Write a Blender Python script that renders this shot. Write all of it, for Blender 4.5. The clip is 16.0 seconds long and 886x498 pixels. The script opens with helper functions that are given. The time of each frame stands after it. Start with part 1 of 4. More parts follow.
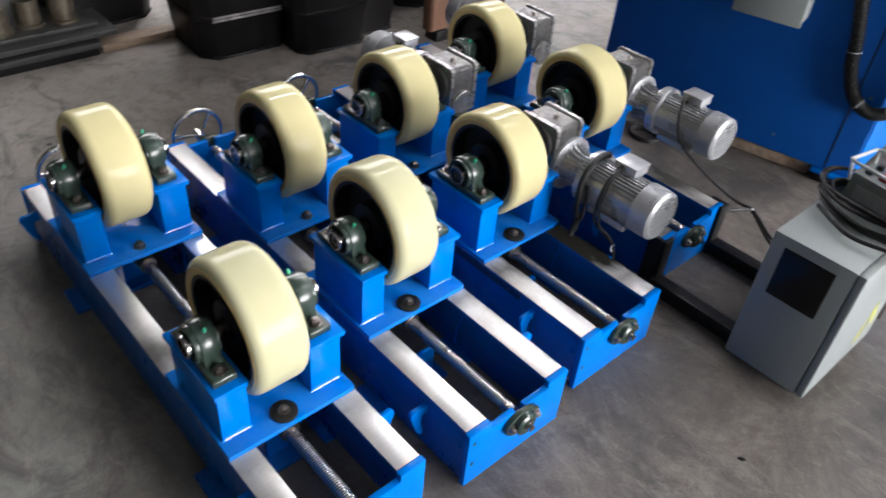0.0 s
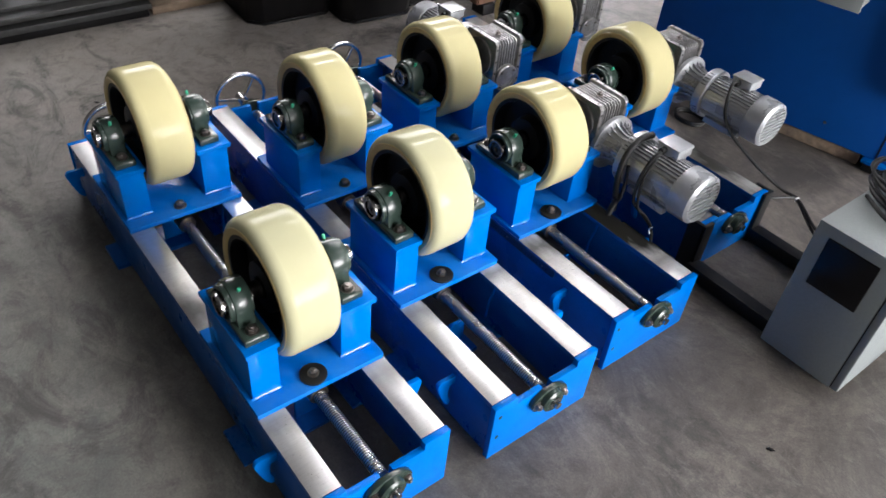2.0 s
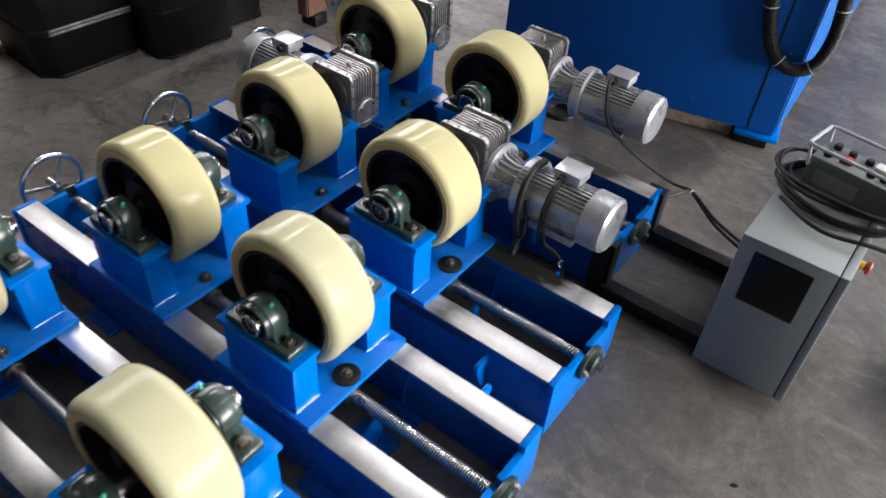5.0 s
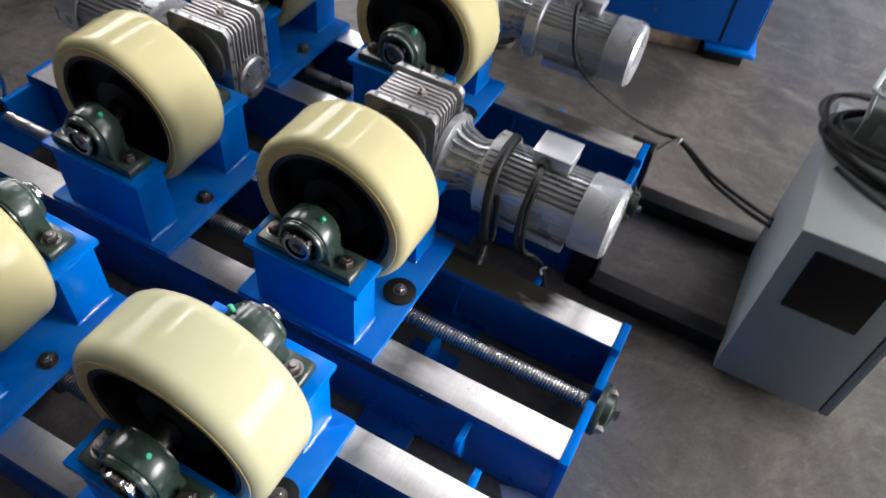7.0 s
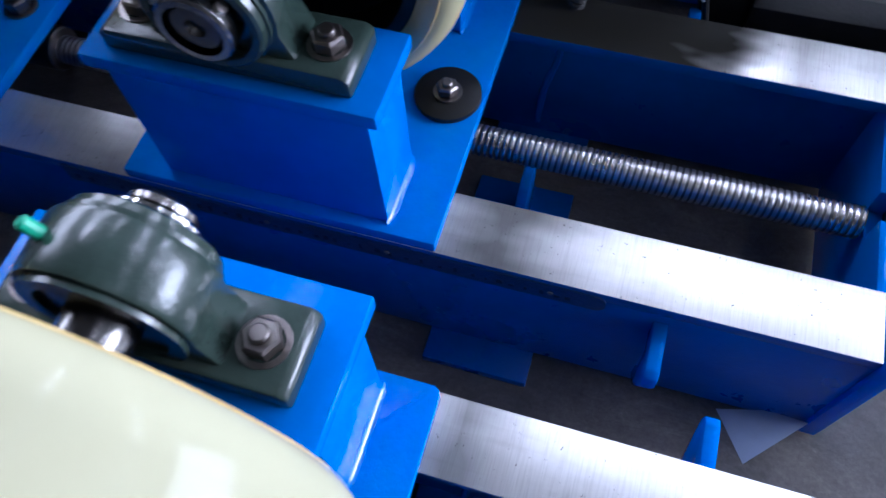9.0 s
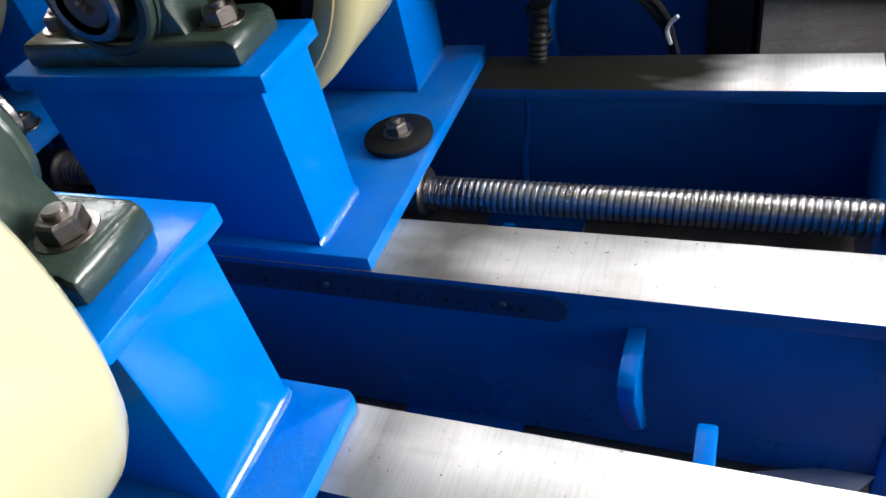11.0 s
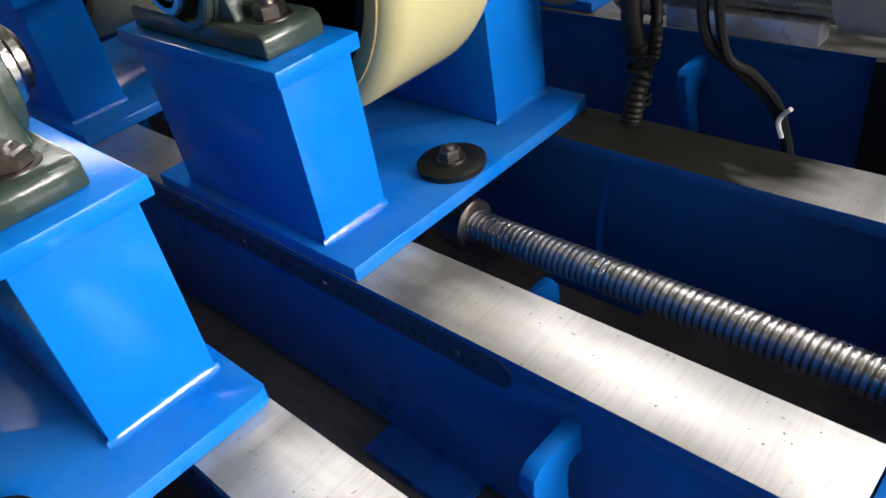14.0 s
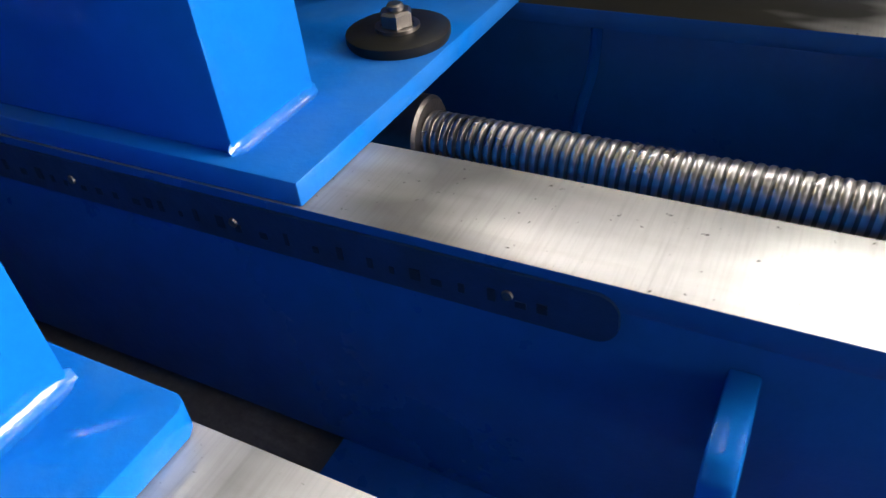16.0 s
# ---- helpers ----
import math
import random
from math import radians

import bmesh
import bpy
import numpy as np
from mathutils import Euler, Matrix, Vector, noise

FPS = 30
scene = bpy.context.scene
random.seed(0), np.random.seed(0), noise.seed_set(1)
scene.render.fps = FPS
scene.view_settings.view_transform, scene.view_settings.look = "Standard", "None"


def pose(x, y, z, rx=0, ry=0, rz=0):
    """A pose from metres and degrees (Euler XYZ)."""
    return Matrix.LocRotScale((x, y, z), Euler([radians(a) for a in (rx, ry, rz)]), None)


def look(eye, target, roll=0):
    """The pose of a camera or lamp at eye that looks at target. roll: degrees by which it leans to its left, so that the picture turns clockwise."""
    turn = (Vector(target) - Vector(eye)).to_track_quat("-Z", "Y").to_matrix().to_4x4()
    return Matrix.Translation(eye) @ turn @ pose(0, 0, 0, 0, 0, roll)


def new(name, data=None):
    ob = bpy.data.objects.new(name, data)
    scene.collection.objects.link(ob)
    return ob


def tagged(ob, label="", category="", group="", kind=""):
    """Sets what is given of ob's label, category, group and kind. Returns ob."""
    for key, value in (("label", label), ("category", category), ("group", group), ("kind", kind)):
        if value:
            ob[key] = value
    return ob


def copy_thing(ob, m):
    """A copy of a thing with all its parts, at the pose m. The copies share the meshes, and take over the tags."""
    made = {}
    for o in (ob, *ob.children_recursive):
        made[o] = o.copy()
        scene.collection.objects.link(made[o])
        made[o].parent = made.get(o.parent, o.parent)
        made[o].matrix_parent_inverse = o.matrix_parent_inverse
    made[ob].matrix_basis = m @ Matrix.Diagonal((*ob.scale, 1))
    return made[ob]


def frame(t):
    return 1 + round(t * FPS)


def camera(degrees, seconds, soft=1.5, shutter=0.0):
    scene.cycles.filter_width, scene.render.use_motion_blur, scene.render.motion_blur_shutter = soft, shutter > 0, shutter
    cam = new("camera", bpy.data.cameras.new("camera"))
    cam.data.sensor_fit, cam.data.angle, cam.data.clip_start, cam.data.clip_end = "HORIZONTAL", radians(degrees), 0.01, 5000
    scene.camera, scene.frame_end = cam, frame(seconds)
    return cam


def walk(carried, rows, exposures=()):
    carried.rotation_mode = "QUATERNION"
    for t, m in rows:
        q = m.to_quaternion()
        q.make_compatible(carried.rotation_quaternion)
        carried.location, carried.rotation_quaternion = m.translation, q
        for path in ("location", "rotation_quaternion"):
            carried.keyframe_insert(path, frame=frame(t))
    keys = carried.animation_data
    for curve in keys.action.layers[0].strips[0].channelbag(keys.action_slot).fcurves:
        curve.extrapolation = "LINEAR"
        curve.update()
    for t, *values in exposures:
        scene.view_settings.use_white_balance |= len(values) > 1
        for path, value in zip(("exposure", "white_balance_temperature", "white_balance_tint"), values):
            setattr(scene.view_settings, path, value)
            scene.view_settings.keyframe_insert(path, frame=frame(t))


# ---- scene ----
cam = camera(60.7, 16.0, shutter=0.5)

PATH = [
    (0, (1.034, -0.919, 1.482), (-0.075, 0.183, 0.234), 5.4),
    (0.5, (1.061, -0.896, 1.489), (-0.006, 0.277, 0.27), 3.5),
    (1, (1.056, -0.893, 1.489), (-0.011, 0.276, 0.266), 4.3),
    (1.5, (1.053, -0.91, 1.481), (-0.077, 0.168, 0.232), 4.8),
    (2, (1.041, -0.919, 1.471), (-0.097, 0.088, 0.17), 6.1),
    (2.5, (0.993, -0.938, 1.472), (-0.137, 0.05, 0.15), 7.5),
    (3, (0.911, -0.958, 1.471), (-0.204, 0.062, 0.161), 7.3),
    (3.5, (0.818, -0.947, 1.491), (-0.206, 0.191, 0.205), 4.3),
    (4, (0.779, -0.938, 1.492), (-0.146, 0.298, 0.221), 4.5),
    (4.5, (0.749, -0.88, 1.466), (-0.048, 0.404, 0.155), 4.8),
    (5, (0.721, -0.724, 1.468), (-0.124, 0.509, 0.139), 4.5),
    (5.2, (0.713, -0.647, 1.47), (-0.124, 0.571, 0.123), 4.5),
    (7.3, (0.274, -0.237, 1.177), (-0.181, 0.913, -0.395), 6.0),
    (7.5, (0.234, -0.172, 1.093), (-0.231, 0.91, -0.523), 2.9),
    (8, (0.169, -0.103, 0.922), (-0.28, 0.906, -0.745), -0.6),
    (8.5, (0.122, -0.041, 0.802), (-0.284, 0.921, -0.904), -2.8),
    (9, (0.104, 0.012, 0.722), (-0.24, 0.89, -1.042), -5.2),
    (9.5, (0.125, 0.034, 0.63), (-0.313, 1.13, -0.985), -10.6),
    (10, (0.183, 0.004, 0.547), (-0.493, 1.196, -0.91), -17.5),
    (12.3, (0.308, -0.087, 0.539), (-0.581, 1.233, -0.673), -8.1),
    (12.5, (0.33, -0.068, 0.531), (-0.668, 1.182, -0.669), -9.3),
    (13, (0.343, -0.029, 0.527), (-0.76, 1.149, -0.654), -10.2),
    (13.5, (0.36, 0.012, 0.521), (-0.782, 1.138, -0.674), -12.5),
    (14, (0.37, 0.032, 0.521), (-0.838, 1.103, -0.66), -10.8),
    (14.5, (0.378, 0.049, 0.514), (-0.864, 1.066, -0.68), -12.4),
    (15, (0.323, 0.039, 0.464), (-0.779, 1.149, -0.783), -7.0),
    (15.5, (0.227, 0.063, 0.401), (-0.634, 1.319, -0.896), -4.2),
    (16, (0.184, 0.072, 0.364), (-0.621, 1.422, -0.872), -6.3),
]
walk(cam, [(t, look(eye, target, roll)) for t, eye, target, roll in PATH],
     exposures=[(0.0, 0.43, 6250, 12), (5.2, 0.39, 6250, 12), (7.5, 0.42, 6250, 12), (7.95, 0.50, 5300, 18), (8.2, 0.34, 5250, 20), (8.6, 0.20, 5150, 20), (9.1, 0.10, 4980, 19), (9.5, 0.4, 6300, 13),
                (10.0, 0.5, 6400, 10), (12.5, 0.42, 6050, 9), (14.0, 0.45, 6750, 9), (16.0, 0.45, 6850, 10)])

# ---- light: daylight from roof strips and an open gate, dim hall ----
world = bpy.data.worlds.new("hall_air")
scene.world = world
world.use_nodes = True
world.node_tree.nodes["Background"].inputs["Color"].default_value = (1.0, 0.96, 0.92, 1)
world.node_tree.nodes["Background"].inputs["Strength"].default_value = 0.004

ROOF = 8.0
# daylight panels under the roof: middle x, width, strength, from y to y
STRIPS = [(-5.6, 0.9, 30.0, 3.4, 15.5), (-1.2, 0.30, 32.0, 4.6, 15.5), (3.8, 0.13, 100.0, 3.4, 15.5), (3.8, 0.04, 28.0, -5.0, 3.4), (11.3, 0.20, 150.0, 3.4, 15.5), (11.3, 0.05, 45.0, -5.0, 3.4)]
WEST_POWER = 7.0
GATE_POWER = 2600.0
GATE_Y = 3.4


def area_lamp(name, eye, target, sx, sy, watts, colour):
    data = bpy.data.lights.new(name, "AREA")
    data.shape, data.size, data.size_y, data.energy, data.color = "RECTANGLE", sx, sy, watts, colour
    ob = new(name, data)
    ob.matrix_world = look(eye, target)
    return ob


area_lamp("gate_daylight", (12.6, GATE_Y, 2.5), (0, GATE_Y - 1.5, 0.9), 7.0, 4.6, GATE_POWER, (1.0, 0.975, 0.95))


# ---- materials ----
def material(name, base, rough=0.5, metal=0.0, grain=(0.0, 40.0), blotch=(0.0, 3.0), dark=None,
             bump=0.0, bump_scale=200.0, stretch=(1, 1, 1), emit=0.0, coat=0.0, rough_var=0.0, spec=0.5):
    """Principled surface with fine grain and larger blotches towards a second colour."""
    m = bpy.data.materials.new(name)
    m.use_nodes = True
    nt = m.node_tree
    nodes, links = nt.nodes, nt.links
    bsdf = nodes["Principled BSDF"]
    bsdf.inputs["Roughness"].default_value = rough
    bsdf.inputs["Metallic"].default_value = metal
    bsdf.inputs["Specular IOR Level"].default_value = spec
    bsdf.inputs["Coat Weight"].default_value = coat
    bsdf.inputs["Coat Roughness"].default_value = 0.12
    col = (*base, 1)
    dk = (*(dark or [c * 0.5 for c in base]), 1)
    co = nodes.new("ShaderNodeTexCoord")
    mp = nodes.new("ShaderNodeMapping")
    mp.inputs["Scale"].default_value = stretch
    links.new(co.outputs["Object"], mp.inputs["Vector"])

    def noise_node(scale, detail, rough_n=0.6):
        n = nodes.new("ShaderNodeTexNoise")
        n.inputs["Scale"].default_value, n.inputs["Detail"].default_value = scale, detail
        n.inputs["Roughness"].default_value = rough_n
        links.new(mp.outputs["Vector"], n.inputs["Vector"])
        return n

    big = noise_node(blotch[1], 5)
    fine = noise_node(grain[1], 4)
    ramp = nodes.new("ShaderNodeMapRange")
    ramp.inputs["From Min"].default_value, ramp.inputs["From Max"].default_value = 0.42, 0.72
    ramp.inputs["To Max"].default_value = blotch[0]
    links.new(big.outputs["Fac"], ramp.inputs["Value"])
    mix = nodes.new("ShaderNodeMix")
    mix.data_type = "RGBA"
    mix.inputs[6].default_value, mix.inputs[7].default_value = col, dk
    links.new(ramp.outputs["Result"], mix.inputs[0])
    mix2 = nodes.new("ShaderNodeMix")
    mix2.data_type, mix2.blend_type = "RGBA", "MULTIPLY"
    mix2.inputs[0].default_value = grain[0]
    gr = nodes.new("ShaderNodeMapRange")
    gr.inputs["From Min"].default_value, gr.inputs["From Max"].default_value = 0.3, 0.7
    gr.inputs["To Min"].default_value, gr.inputs["To Max"].default_value = 0.45, 1.25
    links.new(fine.outputs["Fac"], gr.inputs["Value"])
    links.new(mix.outputs[2], mix2.inputs[6])
    links.new(gr.outputs["Result"], mix2.inputs[7])
    links.new(mix2.outputs[2], bsdf.inputs["Base Color"])
    if rough_var:
        rr = nodes.new("ShaderNodeMapRange")
        rr.inputs["From Min"].default_value, rr.inputs["From Max"].default_value = 0.35, 0.7
        rr.inputs["To Min"].default_value = max(0.02, rough - rough_var)
        rr.inputs["To Max"].default_value = min(1.0, rough + rough_var)
        links.new(big.outputs["Fac"], rr.inputs["Value"])
        links.new(rr.outputs["Result"], bsdf.inputs["Roughness"])
    if bump:
        bn = noise_node(bump_scale, 3)
        bp = nodes.new("ShaderNodeBump")
        bp.inputs["Strength"].default_value, bp.inputs["Distance"].default_value = bump, 0.002
        links.new(bn.outputs["Fac"], bp.inputs["Height"])
        links.new(bp.outputs["Normal"], bsdf.inputs["Normal"])
    if emit:
        bsdf.inputs["Emission Color"].default_value = col
        bsdf.inputs["Emission Strength"].default_value = emit
    return m


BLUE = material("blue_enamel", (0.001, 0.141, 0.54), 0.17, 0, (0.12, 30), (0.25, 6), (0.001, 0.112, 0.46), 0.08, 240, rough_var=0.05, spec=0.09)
WELD = material("painted_weld", (0.002, 0.120, 0.46), 0.16, 0, (0.1, 60), (0.2, 20), (0.002, 0.11, 0.40), 0.12, 420, coat=0.3, spec=0.6)
BLUE_PLATE = material("scuffed_blue_enamel", (0.001, 0.137, 0.53), 0.19, 0, (0.15, 40), (0.40, 16), (0.06, 0.19, 0.44), 0.12, 240, rough_var=0.08, spec=0.09)
# darker copy of the enamel, with the shade on webs and feet in it
BLUE_SHADED = material("shaded_blue_enamel", (0.001, 0.076, 0.32), 0.34, 0, (0.2, 50), (0.35, 9), (0.005, 0.046, 0.19), 0.12, 200, rough_var=0.1, spec=0.3)
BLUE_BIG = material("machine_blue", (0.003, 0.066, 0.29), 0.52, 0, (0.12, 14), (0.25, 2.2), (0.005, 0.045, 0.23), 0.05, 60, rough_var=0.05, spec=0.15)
BRIGHT = material("bright_steel", (0.46, 0.455, 0.45), 0.20, 1.0, (0.3, 60), (0.4, 20), (0.35, 0.34, 0.33), 0.1, 300, rough_var=0.06)
BOLT = material("zinc_bolt", (0.25, 0.225, 0.21), 0.36, 1.0, (0.4, 90), (0.5, 40), (0.2, 0.18, 0.16), 0.2, 300)
SCREW = material("screw_steel", (0.70, 0.68, 0.67), 0.29, 1.0, (0.06, 60), (0.25, 9), (0.30, 0.29, 0.28), rough_var=0.04)
# screw steel darkened: the shade in the thread's valleys is in this colour
THREAD_ROOT = material("shaded_thread_root", (0.21, 0.204, 0.20), 0.36, 0.9, (0.2, 60), (0.3, 20), (0.03, 0.028, 0.025))
SHAFT = material("dark_steel_shaft", (0.22, 0.21, 0.20), 0.26, 1.0, (0.3, 60), (0.4, 20), (0.10, 0.095, 0.09))
CHROME = material("chrome", (0.80, 0.80, 0.80), 0.24, 1.0, (0.1, 40), (0.2, 12), (0.6, 0.6, 0.6))
TYRE = material("cast_polyurethane", (0.45, 0.410, 0.225), 0.075, 0, (0.05, 12), (0.25, 7), (0.46, 0.40, 0.19), 0.015, 60, rough_var=0.02, spec=0.085)
TYRE_PALE = material("pale_polyurethane", (0.44, 0.425, 0.27), 0.075, 0, (0.05, 12), (0.25, 7), (0.45, 0.41, 0.22), 0.015, 60, rough_var=0.02, spec=0.085)
TYRE_EDGE = material("polyurethane_edge", (0.55, 0.41, 0.15), 0.35, 0, (0.25, 30), (0.7, 14), (0.34, 0.21, 0.07))
CORE = material("black_wheel_paint", (0.008, 0.008, 0.009), 0.45, 0, (0.3, 40), (0.4, 12), (0.02, 0.02, 0.02), 0.1, 120, spec=0.25)
GREEN = material("dark_green_casting", (0.024, 0.040, 0.032), 0.24, 0, (0.35, 70), (0.3, 25), (0.040, 0.055, 0.046), 0.18, 130, rough_var=0.03)
NIPPLE = material("green_cap", (0.03, 0.36, 0.20), 0.45, 0, (0.1, 40), (0.2, 20))
RUBBER = material("black_rubber", (0.007, 0.007, 0.007), 0.5, 0, (0.2, 60), (0.3, 30), (0.018, 0.018, 0.018), 0.1, 200, spec=0.3)
ALU = material("cast_aluminium", (0.36, 0.355, 0.35), 0.38, 0.85, (0.45, 55), (0.7, 22), (0.13, 0.125, 0.12), 0.2, 140, rough_var=0.1)
ALU_DARK = material("shaded_casting", (0.06, 0.06, 0.062), 0.5, 0.3, (0.4, 40), (0.5, 20), (0.12, 0.11, 0.10), 0.2, 120)
SILVER = material("silver_motor_paint", (0.45, 0.46, 0.475), 0.33, 0.45, (0.2, 45), (0.35, 15), (0.33, 0.33, 0.34), 0.15, 180, rough_var=0.08)
CABINET = material("grey_textured_paint", (0.235, 0.258, 0.254), 0.5, 0, (0.12, 160), (0.2, 6), (0.205, 0.225, 0.22), 0.25, 500)
PENDANT = material("dark_grey_plastic", (0.15, 0.165, 0.158), 0.45, 0, (0.2, 80), (0.3, 20))
GUARD = material("grey_guard_paint", (0.42, 0.45, 0.44), 0.45, 0, (0.15, 60), (0.3, 14))
BLACK = material("black_frame_paint", (0.005, 0.005, 0.0055), 0.5, 0, (0.3, 50), (0.5, 14), (0.014, 0.013, 0.012), 0.2, 150, spec=0.3)
SCREEN = material("dark_window", (0.003, 0.003, 0.0035), 0.3, 0, (0.1, 20), (0.2, 9), spec=0.25)
RED = material("red_button", (0.24, 0.012, 0.010), 0.45)
YELLOW = material("yellow_ring", (0.80, 0.55, 0.03), 0.45)
WHITE = material("white_label", (0.72, 0.73, 0.72), 0.55, 0, (0.1, 60), (0.2, 20))
LABEL = material("grey_label", (0.30, 0.31, 0.32), 0.5, 0, (0.2, 70), (0.3, 25))
YELLOW_TAG = material("yellow_green_sticker", (0.55, 0.55, 0.05), 0.5, 0, (0.2, 40), (0.3, 25))
DARK_STEEL = material("dark_mill_scale", (0.0065, 0.006, 0.0065), 0.42, 0.0, (0.4, 24), (0.6, 5), (0.016, 0.0145, 0.0135), 0.3, 60, rough_var=0.12, spec=0.2)
WORN_EDGE = material("worn_steel_edge", (0.42, 0.41, 0.40), 0.4, 0.7, (0.5, 40), (0.9, 14), (0.08, 0.07, 0.07), 0.3, 120)
PLATE = material("grey_plate", (0.038, 0.039, 0.038), 0.5, 0.2, (0.4, 30), (0.7, 7), (0.022, 0.021, 0.020), 0.2, 90)
BRONZE = material("bronze", (0.20, 0.175, 0.13), 0.42, 0.8, (0.45, 40), (0.7, 12), (0.07, 0.055, 0.04), 0.1, 120)
TIMBER = material("weathered_timber", (0.26, 0.19, 0.13), 0.8, 0, (0.5, 60), (0.7, 18), (0.09, 0.06, 0.045), 0.5, 90, (1, 0.3, 1))
CARTON = material("brown_board", (0.17, 0.085, 0.05), 0.75, 0, (0.2, 40), (0.4, 5), (0.11, 0.055, 0.035), 0.1, 80)
FILM = material("pale_plastic_sheet", (0.40, 0.46, 0.58), 0.3, 0, (0.15, 30), (0.3, 12))
WALL = material("hall_wall_paint", (0.05, 0.048, 0.046), 0.85, 0, (0.2, 12), (0.4, 1.2), (0.045, 0.043, 0.042))
ROOFING = material("roof_sheet", (0.05, 0.049, 0.048), 0.7, 0, (0.2, 10), (0.3, 0.8), (0.06, 0.06, 0.06))
SKYLIGHT = material("roof_daylight_panel", (1.0, 0.98, 0.97), 0.6, emit=1.0)


def concrete():
    """Trowelled workshop floor: fine speckle, broad cloudy stains, swept dark marks and hairline cracks."""
    m = bpy.data.materials.new("stained_concrete")
    m.use_nodes = True
    nt = m.node_tree
    nodes, links = nt.nodes, nt.links
    bsdf = nodes["Principled BSDF"]
    co = nodes.new("ShaderNodeTexCoord")

    def noise_node(scale, detail, stretch=(1, 1, 1), turn=0.0, rough_n=0.62, warp=0.0):
        mp = nodes.new("ShaderNodeMapping")
        mp.inputs["Scale"].default_value = stretch
        mp.inputs["Rotation"].default_value = (0, 0, turn)
        links.new(co.outputs["Object"], mp.inputs["Vector"])
        n = nodes.new("ShaderNodeTexNoise")
        n.inputs["Scale"].default_value, n.inputs["Detail"].default_value = scale, detail
        n.inputs["Roughness"].default_value, n.inputs["Distortion"].default_value = rough_n, warp
        links.new(mp.outputs["Vector"], n.inputs["Vector"])
        return n

    def span(node, a, b, lo=0.0, hi=1.0):
        r = nodes.new("ShaderNodeMapRange")
        for key, v in (("From Min", a), ("From Max", b), ("To Min", lo), ("To Max", hi)):
            r.inputs[key].default_value = v
        links.new(node.outputs[0], r.inputs["Value"])
        return r

    def blend(fac, a, b, mode="MIX"):
        x = nodes.new("ShaderNodeMix")
        x.data_type, x.blend_type = "RGBA", mode
        links.new(fac.outputs[0], x.inputs[0])
        for sock, v in ((6, a), (7, b)):
            if isinstance(v, tuple):
                x.inputs[sock].default_value = (*v, 1)
            else:
                links.new(v, x.inputs[sock])
        return x.outputs[2]

    cloud = span(noise_node(2.0, 10, (1, 1, 1), 0.3, 0.72, 1.1), 0.38, 0.62)
    c = blend(cloud, (0.150, 0.130, 0.112), (0.058, 0.052, 0.047))
    swept = span(noise_node(2.6, 10, (0.75, 1.4, 1), -0.75, 0.74, 1.3), 0.50, 0.66, 0.0, 0.80)
    c = blend(swept, c, (0.040, 0.037, 0.035))
    pale = span(noise_node(4.0, 10, (0.8, 1.3, 1), -0.60, 0.76, 1.2), 0.52, 0.70, 0.0, 0.85)
    c = blend(pale, c, (0.215, 0.188, 0.165))
    # ragged tint by position: paler towards the store at the back, greyer on the aisle side
    sep = nodes.new("ShaderNodeSeparateXYZ")
    links.new(co.outputs["Object"], sep.inputs[0])
    ragged = noise_node(2.4, 9, (0.6, 1.6, 1), -0.70, 0.75, 1.1)

    def zone(axis, near, far, strength):
        n = nodes.new("ShaderNodeMath")
        n.operation = "MULTIPLY_ADD"
        n.inputs[1].default_value = 1.9 * (1 if far > near else -1)
        links.new(ragged.outputs[0], n.inputs[0])
        links.new(sep.outputs[axis], n.inputs[2])
        return span(n, near, far, 0.0, strength)

    c = blend(zone(0, -1.75, -2.55, 0.72), c, (0.34, 0.305, 0.270))
    c = blend(zone(1, -1.1, -2.3, 0.60), c, (0.152, 0.172, 0.158))
    stain = span(noise_node(3.2, 10, (0.8, 1.3, 1), -0.70, 0.78, 1.5), 0.52, 0.64, 0.0, 0.85)
    c = blend(stain, c, (0.052, 0.048, 0.045))
    pits = span(noise_node(16, 9, (1.1, 0.9, 1), 0.3, 0.8, 0.8), 0.47, 0.66, 0.0, 0.50)
    c = blend(pits, c, (0.06, 0.053, 0.047))
    chalk = span(noise_node(9, 9, (0.7, 1.5, 1), -0.5, 0.78, 0.6), 0.55, 0.70, 0.0, 0.55)
    c = blend(chalk, c, (0.22, 0.20, 0.18))
    speck = span(noise_node(190, 3), 0.3, 0.7, 0.82, 1.14)
    one = nodes.new("ShaderNodeValue")
    one.outputs[0].default_value = 1.0
    c = blend(one, c, speck.outputs[0], "MULTIPLY")
    # hairline cracks along the edges of large bent cells
    bend = nodes.new("ShaderNodeVectorMath")
    bend.operation = "MULTIPLY_ADD"
    bend.inputs[1].default_value = (0.30, 0.30, 0.0)
    links.new(noise_node(2.2, 5).outputs["Color"], bend.inputs[0])
    links.new(co.outputs["Object"], bend.inputs[2])
    cell = nodes.new("ShaderNodeTexVoronoi")
    cell.feature = "DISTANCE_TO_EDGE"
    cell.inputs["Scale"].default_value = 0.55
    links.new(bend.outputs[0], cell.inputs["Vector"])
    crack = span(cell, 0.0004, 0.0016, 0.12, 0.0)
    c = blend(crack, c, (0.022, 0.020, 0.018))
    links.new(c, bsdf.inputs["Base Color"])
    rough = span(noise_node(3.0, 4), 0.35, 0.7, 0.52, 0.78)
    links.new(rough.outputs[0], bsdf.inputs["Roughness"])
    bp = nodes.new("ShaderNodeBump")
    bp.inputs["Strength"].default_value, bp.inputs["Distance"].default_value = 0.16, 0.003
    links.new(noise_node(110, 5).outputs[0], bp.inputs["Height"])
    links.new(bp.outputs["Normal"], bsdf.inputs["Normal"])
    return m


CONCRETE = concrete()


